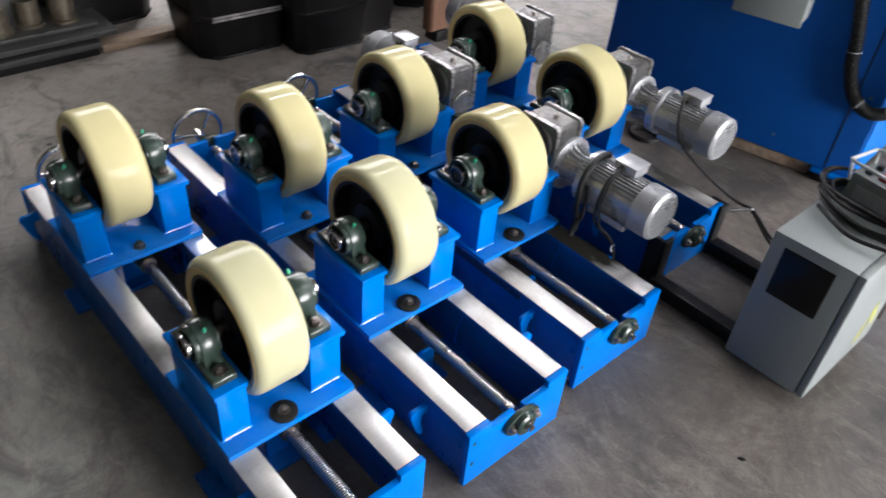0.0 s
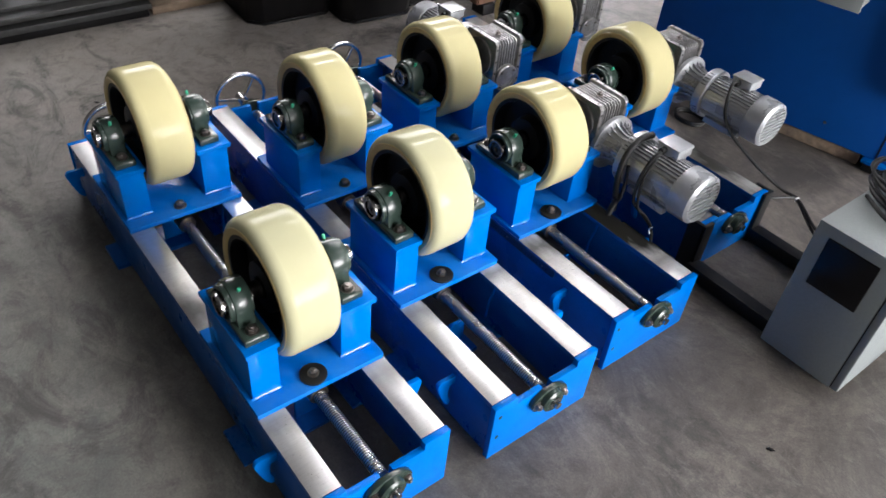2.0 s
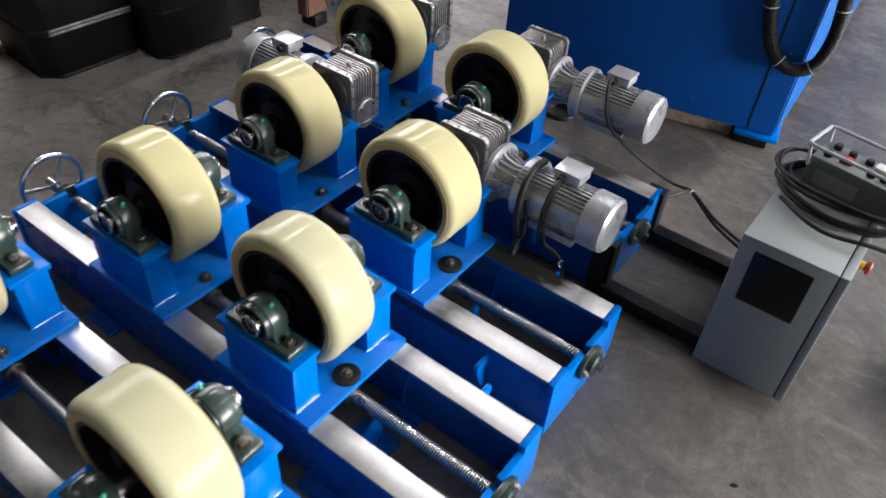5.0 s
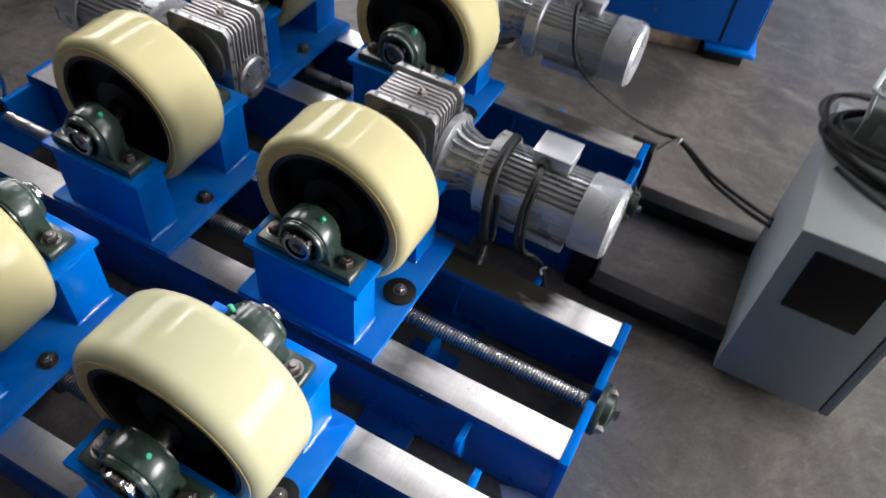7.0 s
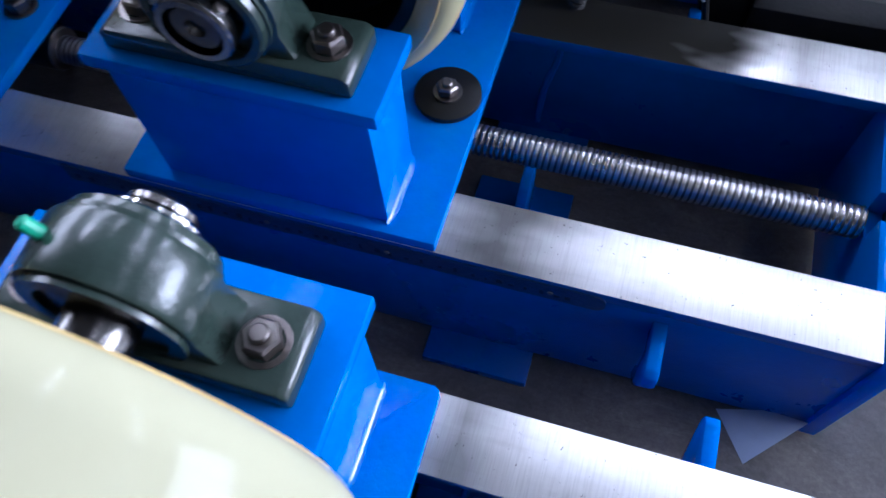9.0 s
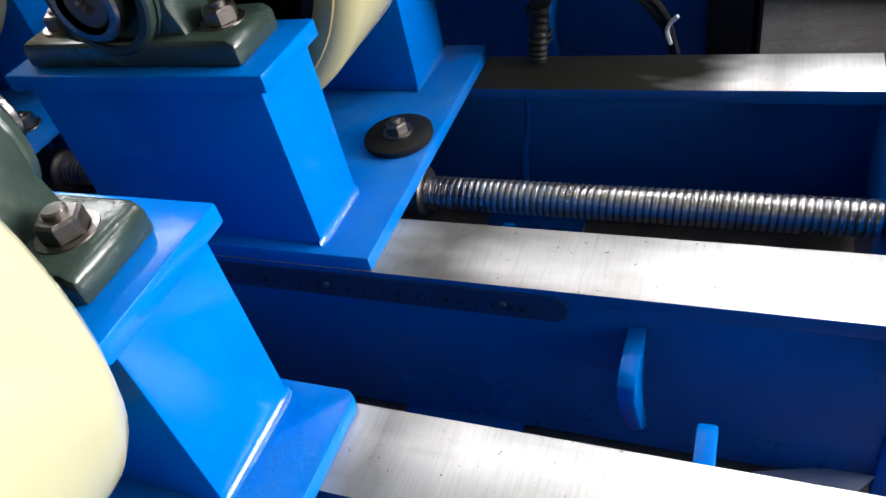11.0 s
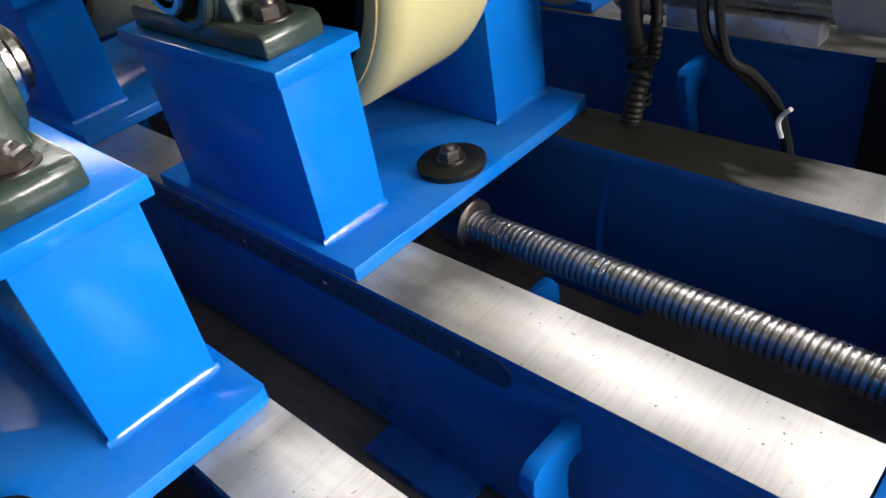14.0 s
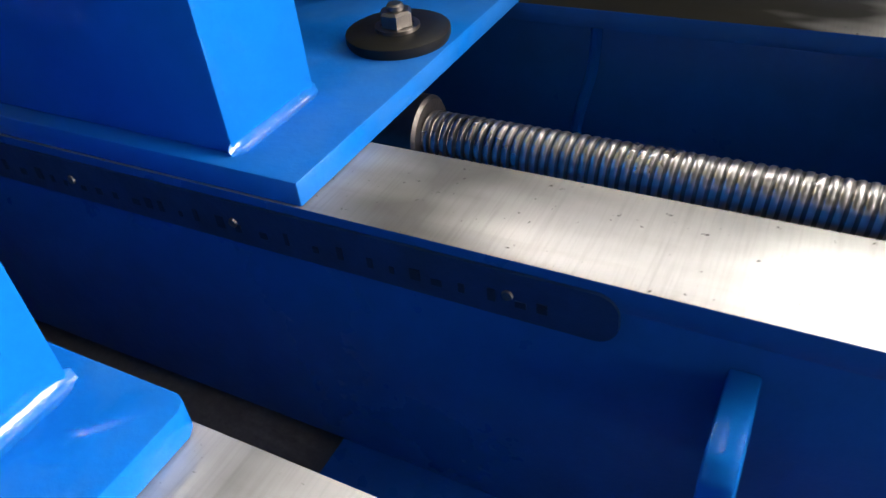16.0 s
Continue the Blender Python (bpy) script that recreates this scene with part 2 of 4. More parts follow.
def milled_steel(name, smear_shades=()):
    """Satin milled steel: fine cross lines, soft grey smudges, dark specks; each (x, half length, strength) darkens a
    span along the rail, for smudges and dark reflections.
    """
    m = bpy.data.materials.new(name)
    m.use_nodes = True
    nt = m.node_tree
    nodes, links = nt.nodes, nt.links
    bsdf = nodes["Principled BSDF"]
    bsdf.inputs["Metallic"].default_value = 0.9
    co = nodes.new("ShaderNodeTexCoord")

    def noise_node(scale, detail, stretch):
        mp = nodes.new("ShaderNodeMapping")
        mp.inputs["Scale"].default_value = stretch
        links.new(co.outputs["Object"], mp.inputs["Vector"])
        n = nodes.new("ShaderNodeTexNoise")
        n.inputs["Scale"].default_value, n.inputs["Detail"].default_value, n.inputs["Roughness"].default_value = scale, detail, 0.6
        links.new(mp.outputs["Vector"], n.inputs["Vector"])
        return n.outputs[0]

    def span(sock, a, b, lo=0.0, hi=1.0):
        r = nodes.new("ShaderNodeMapRange")
        for key, v in (("From Min", a), ("From Max", b), ("To Min", lo), ("To Max", hi)):
            r.inputs[key].default_value = v
        links.new(sock, r.inputs["Value"])
        return r.outputs[0]

    def calc(op, a, b):
        n = nodes.new("ShaderNodeMath")
        n.operation = op
        for k, v in enumerate((a, b)):
            if isinstance(v, (int, float)):
                n.inputs[k].default_value = v
            else:
                links.new(v, n.inputs[k])
        return n.outputs[0]

    def blend(fac, a, b):
        x = nodes.new("ShaderNodeMix")
        x.data_type = "RGBA"
        links.new(fac, x.inputs[0])
        for sock, v in ((6, a), (7, b)):
            if isinstance(v, tuple):
                x.inputs[sock].default_value = (*v, 1)
            else:
                links.new(v, x.inputs[sock])
        return x.outputs[2]

    smudge = noise_node(11, 5, (0.6, 1.5, 1))
    c = blend(span(smudge, 0.50, 0.76, 0.0, 0.65), (0.69, 0.68, 0.665), (0.42, 0.41, 0.39))
    lines = noise_node(220, 3, (3.0, 0.12, 1))
    c = blend(span(lines, 0.45, 0.75, 0.0, 0.32), c, (0.36, 0.35, 0.34))
    streaks = noise_node(40, 4, (0.25, 3.0, 1))
    c = blend(span(streaks, 0.56, 0.8, 0.0, 0.40), c, (0.45, 0.43, 0.40))
    specks = noise_node(260, 2, (1, 1, 1))
    c = blend(span(specks, 0.70, 0.76, 0.0, 0.9), c, (0.06, 0.055, 0.05))
    sep = nodes.new("ShaderNodeSeparateXYZ")
    links.new(co.outputs["Object"], sep.inputs[0])
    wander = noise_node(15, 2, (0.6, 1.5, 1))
    darkening = None
    # smudges and the carriages' dark reflections, both painted into the steel's colour
    for x, half, strength in smear_shades:
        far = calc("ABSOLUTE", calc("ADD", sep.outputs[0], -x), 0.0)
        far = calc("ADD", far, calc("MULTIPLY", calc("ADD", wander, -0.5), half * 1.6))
        grime_shade = span(far, half * 0.10, half * 1.55, strength, 0.0)
        darkening = grime_shade if darkening is None else calc("MAXIMUM", darkening, grime_shade)
    if darkening is not None:
        c = blend(darkening, c, (0.026, 0.025, 0.021))
        links.new(span(darkening, 0.0, 1.0, 0.9, 0.05), bsdf.inputs["Metallic"])
        links.new(span(darkening, 0.0, 1.0, 0.5, 0.10), bsdf.inputs["Specular IOR Level"])
    links.new(c, bsdf.inputs["Base Color"])
    links.new(span(smudge, 0.35, 0.72, 0.34, 0.50), bsdf.inputs["Roughness"])
    bp = nodes.new("ShaderNodeBump")
    bp.inputs["Strength"].default_value, bp.inputs["Distance"].default_value = 0.10, 0.0006
    links.new(lines, bp.inputs["Height"])
    links.new(bp.outputs["Normal"], bsdf.inputs["Normal"])
    return m


STEEL = milled_steel("milled_steel")


# ---- mesh tools ----
def box(bm, x0, x1, y0, y1, z0, z1, bevel=0.0, seg=2):
    tmp = bmesh.new()
    bmesh.ops.create_cube(tmp, size=1.0)
    for v in tmp.verts:
        v.co = Vector(((x0 + x1) / 2 + v.co.x * (x1 - x0), (y0 + y1) / 2 + v.co.y * (y1 - y0), (z0 + z1) / 2 + v.co.z * (z1 - z0)))
    if bevel:
        bmesh.ops.bevel(tmp, geom=list(tmp.edges), offset=bevel, segments=seg, profile=0.5, affect="EDGES")
    join(bm, tmp)
    return bm


def join(bm, tmp, m=None):
    if m is not None:
        bmesh.ops.transform(tmp, matrix=m, verts=tmp.verts)
    me = bpy.data.meshes.new("tmp")
    tmp.to_mesh(me)
    tmp.free()
    bm.from_mesh(me)
    bpy.data.meshes.remove(me)
    return bm


def frame_of(p0, p1):
    z = (Vector(p1) - Vector(p0)).normalized()
    return Matrix.Translation(p0) @ z.to_track_quat("Z", "Y").to_matrix().to_4x4()


def revolve(bm, p0, p1, profile, seg=32):
    """Profile of (radius, distance along p0->p1), turned round that line; radius 0 closes an end."""
    tmp = bmesh.new()
    rings = []
    for r, d in profile:
        if r <= 1e-6:
            rings.append([tmp.verts.new((0, 0, d))])
        else:
            rings.append([tmp.verts.new((r * math.cos(2 * math.pi * k / seg), r * math.sin(2 * math.pi * k / seg), d)) for k in range(seg)])
    for a, b in zip(rings, rings[1:]):
        for k in range(seg):
            j = (k + 1) % seg
            if len(a) == 1 and len(b) == 1:
                continue
            if len(a) == 1:
                tmp.faces.new((a[0], b[j], b[k]))
            elif len(b) == 1:
                tmp.faces.new((a[k], a[j], b[0]))
            else:
                tmp.faces.new((a[k], a[j], b[j], b[k]))
    bmesh.ops.recalc_face_normals(tmp, faces=tmp.faces)
    return join(bm, tmp, frame_of(p0, p1))


def cyl(bm, p0, p1, r, seg=24, chamfer=0.0):
    length = (Vector(p1) - Vector(p0)).length
    c = chamfer
    prof = [(0, 0), (r - c, 0), (r, c), (r, length - c), (r - c, length), (0, length)] if c else [(0, 0), (r, 0), (r, length), (0, length)]
    return revolve(bm, p0, p1, prof, seg)


def prism(bm, outline, axis, a0, a1, bevel=0.0):
    """A flat outline pushed along an axis. axis x: (y, z); y: (x, z); z: (x, y)."""
    tmp = bmesh.new()

    def at(u, v, a):
        return {"x": (a, u, v), "y": (u, a, v), "z": (u, v, a)}[axis]

    lo = [tmp.verts.new(at(u, v, a0)) for u, v in outline]
    hi = [tmp.verts.new(at(u, v, a1)) for u, v in outline]
    tmp.faces.new(lo)
    tmp.faces.new(hi)
    for k in range(len(lo)):
        j = (k + 1) % len(lo)
        tmp.faces.new((lo[k], lo[j], hi[j], hi[k]))
    bmesh.ops.recalc_face_normals(tmp, faces=tmp.faces)
    if bevel:
        ends = [e for e in tmp.edges if len(e.link_faces) == 2 and e.calc_face_angle(0) > 0.6]
        bmesh.ops.bevel(tmp, geom=ends, offset=bevel, segments=2, profile=0.5, affect="EDGES")
    return join(bm, tmp)


def smooth_path(points, per=8):
    pts = [Vector(p) for p in points]
    out = []
    for i in range(len(pts) - 1):
        a, b = pts[max(i - 1, 0)], pts[i]
        c, d = pts[i + 1], pts[min(i + 2, len(pts) - 1)]
        for k in range(per):
            t = k / per
            out.append(0.5 * ((2 * b) + (c - a) * t + (2 * a - 5 * b + 4 * c - d) * t * t + (3 * b - a - 3 * c + d) * t ** 3))
    out.append(pts[-1])
    return out


def tube(bm, points, r, seg=10, closed=False, ridges=0.0):
    """A round tube along points; ridges: every other ring is this much thinner."""
    pts = [Vector(p) for p in points]
    n = len(pts)
    tmp = bmesh.new()
    rings, up = [], Vector((0.13, 0.21, 0.97)).normalized()
    for i, p in enumerate(pts):
        a = pts[(i - 1) % n] if closed else pts[max(i - 1, 0)]
        b = pts[(i + 1) % n] if closed else pts[min(i + 1, n - 1)]
        t = (b - a).normalized()
        u = (up - up.dot(t) * t).normalized()
        up = u
        w = t.cross(u)
        rr = r - (ridges if i % 2 else 0.0)
        rings.append([tmp.verts.new(p + rr * (math.cos(2 * math.pi * k / seg) * u + math.sin(2 * math.pi * k / seg) * w)) for k in range(seg)])
    for i in range(n if closed else n - 1):
        a, b = rings[i], rings[(i + 1) % n]
        for k in range(seg):
            j = (k + 1) % seg
            tmp.faces.new((a[k], a[j], b[j], b[k]))
    if not closed:
        tmp.faces.new(rings[0])
        tmp.faces.new(rings[-1])
    bmesh.ops.recalc_face_normals(tmp, faces=tmp.faces)
    return join(bm, tmp)


def hex_bolt(bm, x, y, z, r=0.011, h=0.010, axis=(0, 0, 1)):
    a = Vector(axis)
    base = Vector((x, y, z))
    revolve(bm, base, base + a, [(0, 0), (r * 1.32, 0), (r * 1.32, 0.002), (r, 0.002)], 20)
    revolve(bm, base, base + a, [(r, 0.002), (r, h), (r * 0.85, h + 0.0015), (0, h + 0.0015)], 6)
    revolve(bm, base, base + a, [(r * 0.5, h), (r * 0.5, h + 0.004), (r * 0.4, h + 0.005), (0, h + 0.005)], 12)
    return bm


def part(name, bm, mat, parent=None, label="", at=None, kind=""):
    me = bpy.data.meshes.new(name)
    bm.to_mesh(me)
    bm.free()
    for p in me.polygons:
        p.use_smooth = True
    me.set_sharp_from_angle(angle=radians(32))
    me.materials.append(mat)
    ob = new(name, me)
    if at is not None:
        ob.matrix_basis = at
    if parent is not None:
        ob.parent = parent
    return tagged(ob, label, kind=kind)


def thing(name, label, category, group="", kind=""):
    return tagged(new(name), label, category, group, kind)


B = bmesh.new


# ---- the hall ----
floor = part("floor", box(B(), -9, 13, -8, 16, -0.2, 0.0), CONCRETE)
tagged(floor, "worn grey-brown concrete workshop floor with dark stains", "floor", kind="structure")
west = B()
box(west, -9.25, -9, -8, 16, 0, 3.0)
box(west, -9.25, -9, -8, 16, 6.2, ROOF)
box(west, -9.25, -9, -8, 1.0, 3.0, 6.2)
box(west, -9.25, -9, 11, 16, 3.0, 6.2)
tagged(part("wall_west", west, WALL), "dim grey workshop wall with a high window band", "wall", kind="structure")
for nm, dims in (("wall_north", (-9, 13, 16, 16.25, 0, ROOF)),):
    tagged(part(nm, box(B(), *dims), WALL), "dim grey painted workshop wall", "wall", kind="structure")
tagged(part("wall_south", box(B(), -9, 13, -8.25, -8, 0, ROOF), WALL), "dim grey painted workshop wall", "wall", kind="structure")
east = B()
box(east, 13, 13.25, -8, GATE_Y - 3.6, 0, ROOF)
box(east, 13, 13.25, GATE_Y + 3.6, 16, 0, ROOF)
box(east, 13, 13.25, GATE_Y - 3.6, GATE_Y + 3.6, 5.0, ROOF)
tagged(part("wall_east", east, WALL), "grey workshop wall with a wide open gate", "wall", kind="structure")
roof = B()
box(roof, -9, 13, -8, 16, ROOF, ROOF + 0.12)
tagged(part("ceiling", roof, ROOFING), "grey sheet roof with daylight strips", "ceiling", kind="structure")
for cx, w, power, y0, y1 in STRIPS:
    sky = SKYLIGHT.copy()
    sky.node_tree.nodes["Principled BSDF"].inputs["Emission Strength"].default_value = power
    tagged(part("window_1", box(B(), cx - w / 2, cx + w / 2, y0 + 0.01, y1 - 0.01, ROOF - 0.04, ROOF - 0.004), sky),
           "bright translucent daylight strip in the roof", "skylight", kind="structure")
glow = SKYLIGHT.copy()
glow.node_tree.nodes["Principled BSDF"].inputs["Emission Strength"].default_value = WEST_POWER
tagged(part("window_2", box(B(), -9.15, -9.10, 1.0, 11, 3.0, 6.2), glow), "long high window band of frosted glass", "window", kind="structure")


# ---- roller beds ----
RAIL = 0.179       # top of the milled rails
HALF = 0.154       # half width over the rails
LENGTH = 1.425
AXLE = 0.389


def hook(side):
    """Flame-cut ear on the web: y outwards from the web, z up; side -1 or +1."""
    pts = [(0, 0.143), (0.042, 0.143), (0.049, 0.138), (0.051, 0.127), (0.042, 0.098), (0.030, 0.066), (0.018, 0.050), (0.011, 0.050), (0.011, 0.066), (0.018, 0.086), (0.0175, 0.106), (0.015, 0.117), (0.009, 0.119), (0, 0.115)]
    return [(side * u, v + 0.010) for u, v in pts]


SCREW_Z, SCREW_R = 0.1282, 0.0152
SCREW_MESH = []


def screw_thread():
    """One long helical trapezoid thread, turned along -x from the end plate."""
    pitch, seg, x0 = 0.0059, 30, 0.017
    shape = [(0.00, 0.0), (0.12, 0.45), (0.25, 0.85), (0.42, 1.0), (0.59, 0.85), (0.72, 0.45), (0.84, 0.0)]
    depth, turns = 0.0009, int((LENGTH - 2 * x0) / pitch)
    verts, faces, deep = [], [], []
    for i in range(turns):
        for f, h in shape:
            for k in range(seg):
                q = 2 * math.pi * k / seg
                r = SCREW_R - depth * (1 - h)
                verts.append((-x0 - pitch * (i + f + k / seg), r * math.cos(q), SCREW_Z + r * math.sin(q)))
    rows = len(verts) // seg
    per = len(shape)
    for i in range(rows - per):
        for k in range(seg):
            j = (k + 1) % seg
            up = 0 if k + 1 < seg else per
            a, b = i + up, i + 1 + up
            if b >= rows:
                continue
            faces.append((i * seg + k, a * seg + j, b * seg + j, (i + 1) * seg + k))
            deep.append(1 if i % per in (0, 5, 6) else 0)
    for end in (0, rows - per):
        faces.append([end * seg + k for k in range(seg)])
        deep.append(0)
    me = bpy.data.meshes.new("lead_screw")
    me.from_pydata(verts, [], faces)
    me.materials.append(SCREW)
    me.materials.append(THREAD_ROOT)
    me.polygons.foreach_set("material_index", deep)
    me.polygons.foreach_set("use_smooth", [True] * len(faces))
    me.set_sharp_from_angle(angle=radians(30))
    bm = bmesh.new()
    bm.from_mesh(me)
    bmesh.ops.recalc_face_normals(bm, faces=bm.faces)
    bm.to_mesh(me)
    bm.free()
    return me


def roller_bed(front, cy, label, hooks, scale, smear_shades=((), ())):
    bed = thing("roller_bed", label, "roller bed", "beds of the turning rolls")
    bed.matrix_basis = pose(front, cy, 0)
    for s in (-1, 1):
        web = B()
        y0, y1 = sorted((s * (HALF - 0.001), s * (HALF - 0.040)))
        box(web, -LENGTH + 0.016, -0.016, y0, y1, 0.012, RAIL - 0.012, 0.001)
        channel = part("side_channel", web, BLUE_SHADED, bed)
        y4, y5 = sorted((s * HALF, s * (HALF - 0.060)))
        strip = part("rail_strip", box(B(), -LENGTH + 0.016, -0.017, y4, y5, RAIL - 0.0125, RAIL, 0.0006), BLUE_SHADED, bed, "bare milled steel rail with grey smudges")
        dirt_shade = smear_shades[0 if s < 0 else 1]
        strip.data.materials.append(milled_steel("smeared_shaded_steel", [(x - front, h, k) for x, h, k in dirt_shade]) if dirt_shade else STEEL)
        for p in strip.data.polygons:
            p.material_index = 1 if p.normal.z > 0.5 else 0
        for rx in (-0.315, -0.98):
            bead = [(rx, s * (HALF - 0.0405), RAIL - 0.012), (rx - 0.002, s * (HALF - 0.0395), 0.13), (rx - 0.012, s * (HALF - 0.0405), 0.085), (rx - 0.016, s * (HALF - 0.0405), 0.03)]
            part("seam_weld", tube(B(), smooth_path(bead, 6), 0.0042, 8), BLUE, channel)
        for fx in (-0.375, -1.13):
            yf0, yf1 = (-HALF - 0.032, 0.037) if s < 0 else (HALF - 0.062, HALF + 0.032)
            foot = part("foot_plate", box(B(), fx, fx + 0.105, yf0, yf1, 0.0, 0.012, 0.0015), BLUE_SHADED, bed)
            if s < 0:
                part("foot_lug", prism(B(), [(-0.034, 0.012), (0.022, 0.012), (0.022, 0.074), (0.014, 0.086), (-0.018, 0.086), (-0.034, 0.070)], "x", fx + 0.052, fx + 0.063, 0.0025), BLUE, foot)
    for s, hx in hooks:
        part("coupling_ear", prism(B(), [(s * (HALF - 0.002) + u, v) for u, v in hook(s)], "x", hx - front - 0.006, hx - front + 0.006, 0.002), BLUE, bed)
    for sgn, x in ((1, 0.0), (-1, -LENGTH)):
        w, d = 0.158, 0.066
        outline = [(-w, 0.004), (w, 0.004), (w, RAIL + 0.001), (w - d, RAIL + 0.001), (w - d, RAIL - 0.020), (0.014, RAIL - 0.020), (0.014, SCREW_Z),
                   (-0.014, SCREW_Z), (-0.014, RAIL - 0.020), (-w + d, RAIL - 0.020), (-w + d, RAIL + 0.001), (-w, RAIL + 0.001)]
        a, b = sorted((x, x - sgn * 0.016))
        plate = part("end_plate", prism(B(), outline, "x", a, b, 0.002), BLUE, bed)
        flange = B()
        f = [(0.052 * math.cos(q) * (1.0 if abs(math.cos(q)) < 0.8 else 1.05), 0.034 * math.sin(q)) for q in [2 * math.pi * k / 20 for k in range(20)]]
        prism(flange, [(u, SCREW_Z + v) for u, v in f], "x", *sorted((x, x + sgn * 0.014)), 0.003)
        revolve(flange, (x + sgn * 0.012, 0, SCREW_Z), (x + sgn * 1, 0, SCREW_Z), [(0.032, 0), (0.030, 0.014), (0.024, 0.018), (0.016, 0.018)], 24)
        flange_ob = part("flange_bearing", flange, GREEN, bed, "dark green two-bolt flange bearing")
        for fy in (-0.040, 0.040):
            part("flange_bolt", hex_bolt(B(), x + sgn * 0.014, fy, SCREW_Z, 0.009, 0.009, (sgn, 0, 0)), BOLT, flange_ob)
        part("shaft_end", revolve(B(), (x + sgn * 0.002, 0, SCREW_Z), (x + sgn * 1, 0, SCREW_Z), [(0.015, 0), (0.015, 0.030), (0.009, 0.031), (0.009, 0.040), (0, 0.040)], 18), BRIGHT, flange_ob)
        if sgn > 0:
            for hz in (0.145, 0.075):
                part("bolt_hole", cyl(B(), (x - 0.002, -0.140, hz), (x + 0.0006, -0.140, hz), 0.0055, 12), RUBBER, plate)
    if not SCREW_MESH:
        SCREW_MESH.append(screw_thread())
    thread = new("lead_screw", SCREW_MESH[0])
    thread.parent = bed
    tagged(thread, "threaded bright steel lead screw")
    wheel_x = -LENGTH - 0.095
    part("handwheel_shaft", cyl(B(), (-LENGTH - 0.03, 0, SCREW_Z), (wheel_x - 0.012, 0, SCREW_Z), 0.009, 14), BRIGHT, bed)
    rim = B()
    tube(rim, [(wheel_x, 0.086 * math.cos(2 * math.pi * k / 40), SCREW_Z + 0.086 * math.sin(2 * math.pi * k / 40)) for k in range(40)], 0.0085, 12, True)
    hw = part("handwheel", rim, CHROME, bed, "chromed three-spoke handwheel")
    for q in (52, 172, 292):
        cq, sq = math.cos(radians(q)), math.sin(radians(q))
        part("spoke", cyl(B(), (wheel_x + 0.012, 0.014 * cq, SCREW_Z + 0.014 * sq), (wheel_x, 0.084 * cq, SCREW_Z + 0.084 * sq), 0.0065, 10), CHROME, hw)
    part("hub", cyl(B(), (wheel_x - 0.008, 0, SCREW_Z), (wheel_x + 0.026, 0, SCREW_Z), 0.018, 20, 0.002), CHROME, hw)
    if scale:
        y = -HALF
        a, b, z0, z1 = scale[0] - front, scale[1] - front, 0.150, 0.174
        r = 0.010
        outline = [(a, z0), (b - r, z0)] + [(b - r + r * math.sin(q), z0 + r - r * math.cos(q)) for q in (0.26, 0.52, 0.79, 1.05, 1.31, 1.57)]
        outline += [(b - r + r * math.cos(q), z1 - r + r * math.sin(q)) for q in (0.26, 0.52, 0.79, 1.05, 1.31, 1.57)] + [(a, z1)]
        strip = part("scale_strip", prism(B(), outline, "y", y - 0.0016, y), material("painted_over_scale", (0.008, 0.040, 0.125), 0.42, 0.0, (0.4, 60), (0.8, 22), (0.010, 0.030, 0.060), 0.3, 120), bed, "dull riveted scale strip with worn markings")
        mark_paint = material("scale_mark", (0.003, 0.012, 0.035), 0.6)
        random.seed(5)
        k = a + 0.01
        while k < b - 0.03:
            hgt = random.uniform(0.003, 0.007)
            part("scale_mark", box(B(), k, k + random.uniform(0.002, 0.005), y - 0.0020, y - 0.0014, z0 + 0.007, z0 + 0.007 + hgt), mark_paint, strip)
            k += random.uniform(0.009, 0.016)
        for rx in (a + 0.20, a + 0.31, b - 0.045):
            part("rivet", revolve(B(), (rx, y - 0.0014, (z0 + z1) / 2), (rx, y - 1, (z0 + z1) / 2), [(0.0028, 0), (0.0022, 0.0012), (0, 0.0016)], 10), BOLT, strip)
    return bed


BEDS = {"a": (0.372, -0.410), "b": (0.390, 0.013), "c": (0.355, 0.431), "d": (0.230, 0.938)}
IDLER_BED = "long blue steel bed with bare rails and a lead screw"
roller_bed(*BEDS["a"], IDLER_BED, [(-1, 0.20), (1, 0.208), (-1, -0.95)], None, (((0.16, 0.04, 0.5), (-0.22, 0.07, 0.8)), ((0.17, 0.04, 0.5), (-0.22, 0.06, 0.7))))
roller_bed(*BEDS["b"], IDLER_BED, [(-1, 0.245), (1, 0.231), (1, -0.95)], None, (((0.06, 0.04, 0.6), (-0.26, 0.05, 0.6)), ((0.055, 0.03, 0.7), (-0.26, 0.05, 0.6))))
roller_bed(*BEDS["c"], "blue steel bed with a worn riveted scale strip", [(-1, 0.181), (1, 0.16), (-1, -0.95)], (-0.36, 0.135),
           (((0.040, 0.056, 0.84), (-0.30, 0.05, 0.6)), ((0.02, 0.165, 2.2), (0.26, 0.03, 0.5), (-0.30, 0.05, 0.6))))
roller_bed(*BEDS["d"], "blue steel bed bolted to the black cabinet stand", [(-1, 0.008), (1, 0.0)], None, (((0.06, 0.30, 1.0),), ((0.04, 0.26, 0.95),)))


# ---- roller carriages ----
# local origin: under the clamp bolt's axis, on the rails' top level; wheel centre at x = WX
WX, CY = -0.109, 0.0
TOP = 0.339 - RAIL
AX = AXLE - RAIL


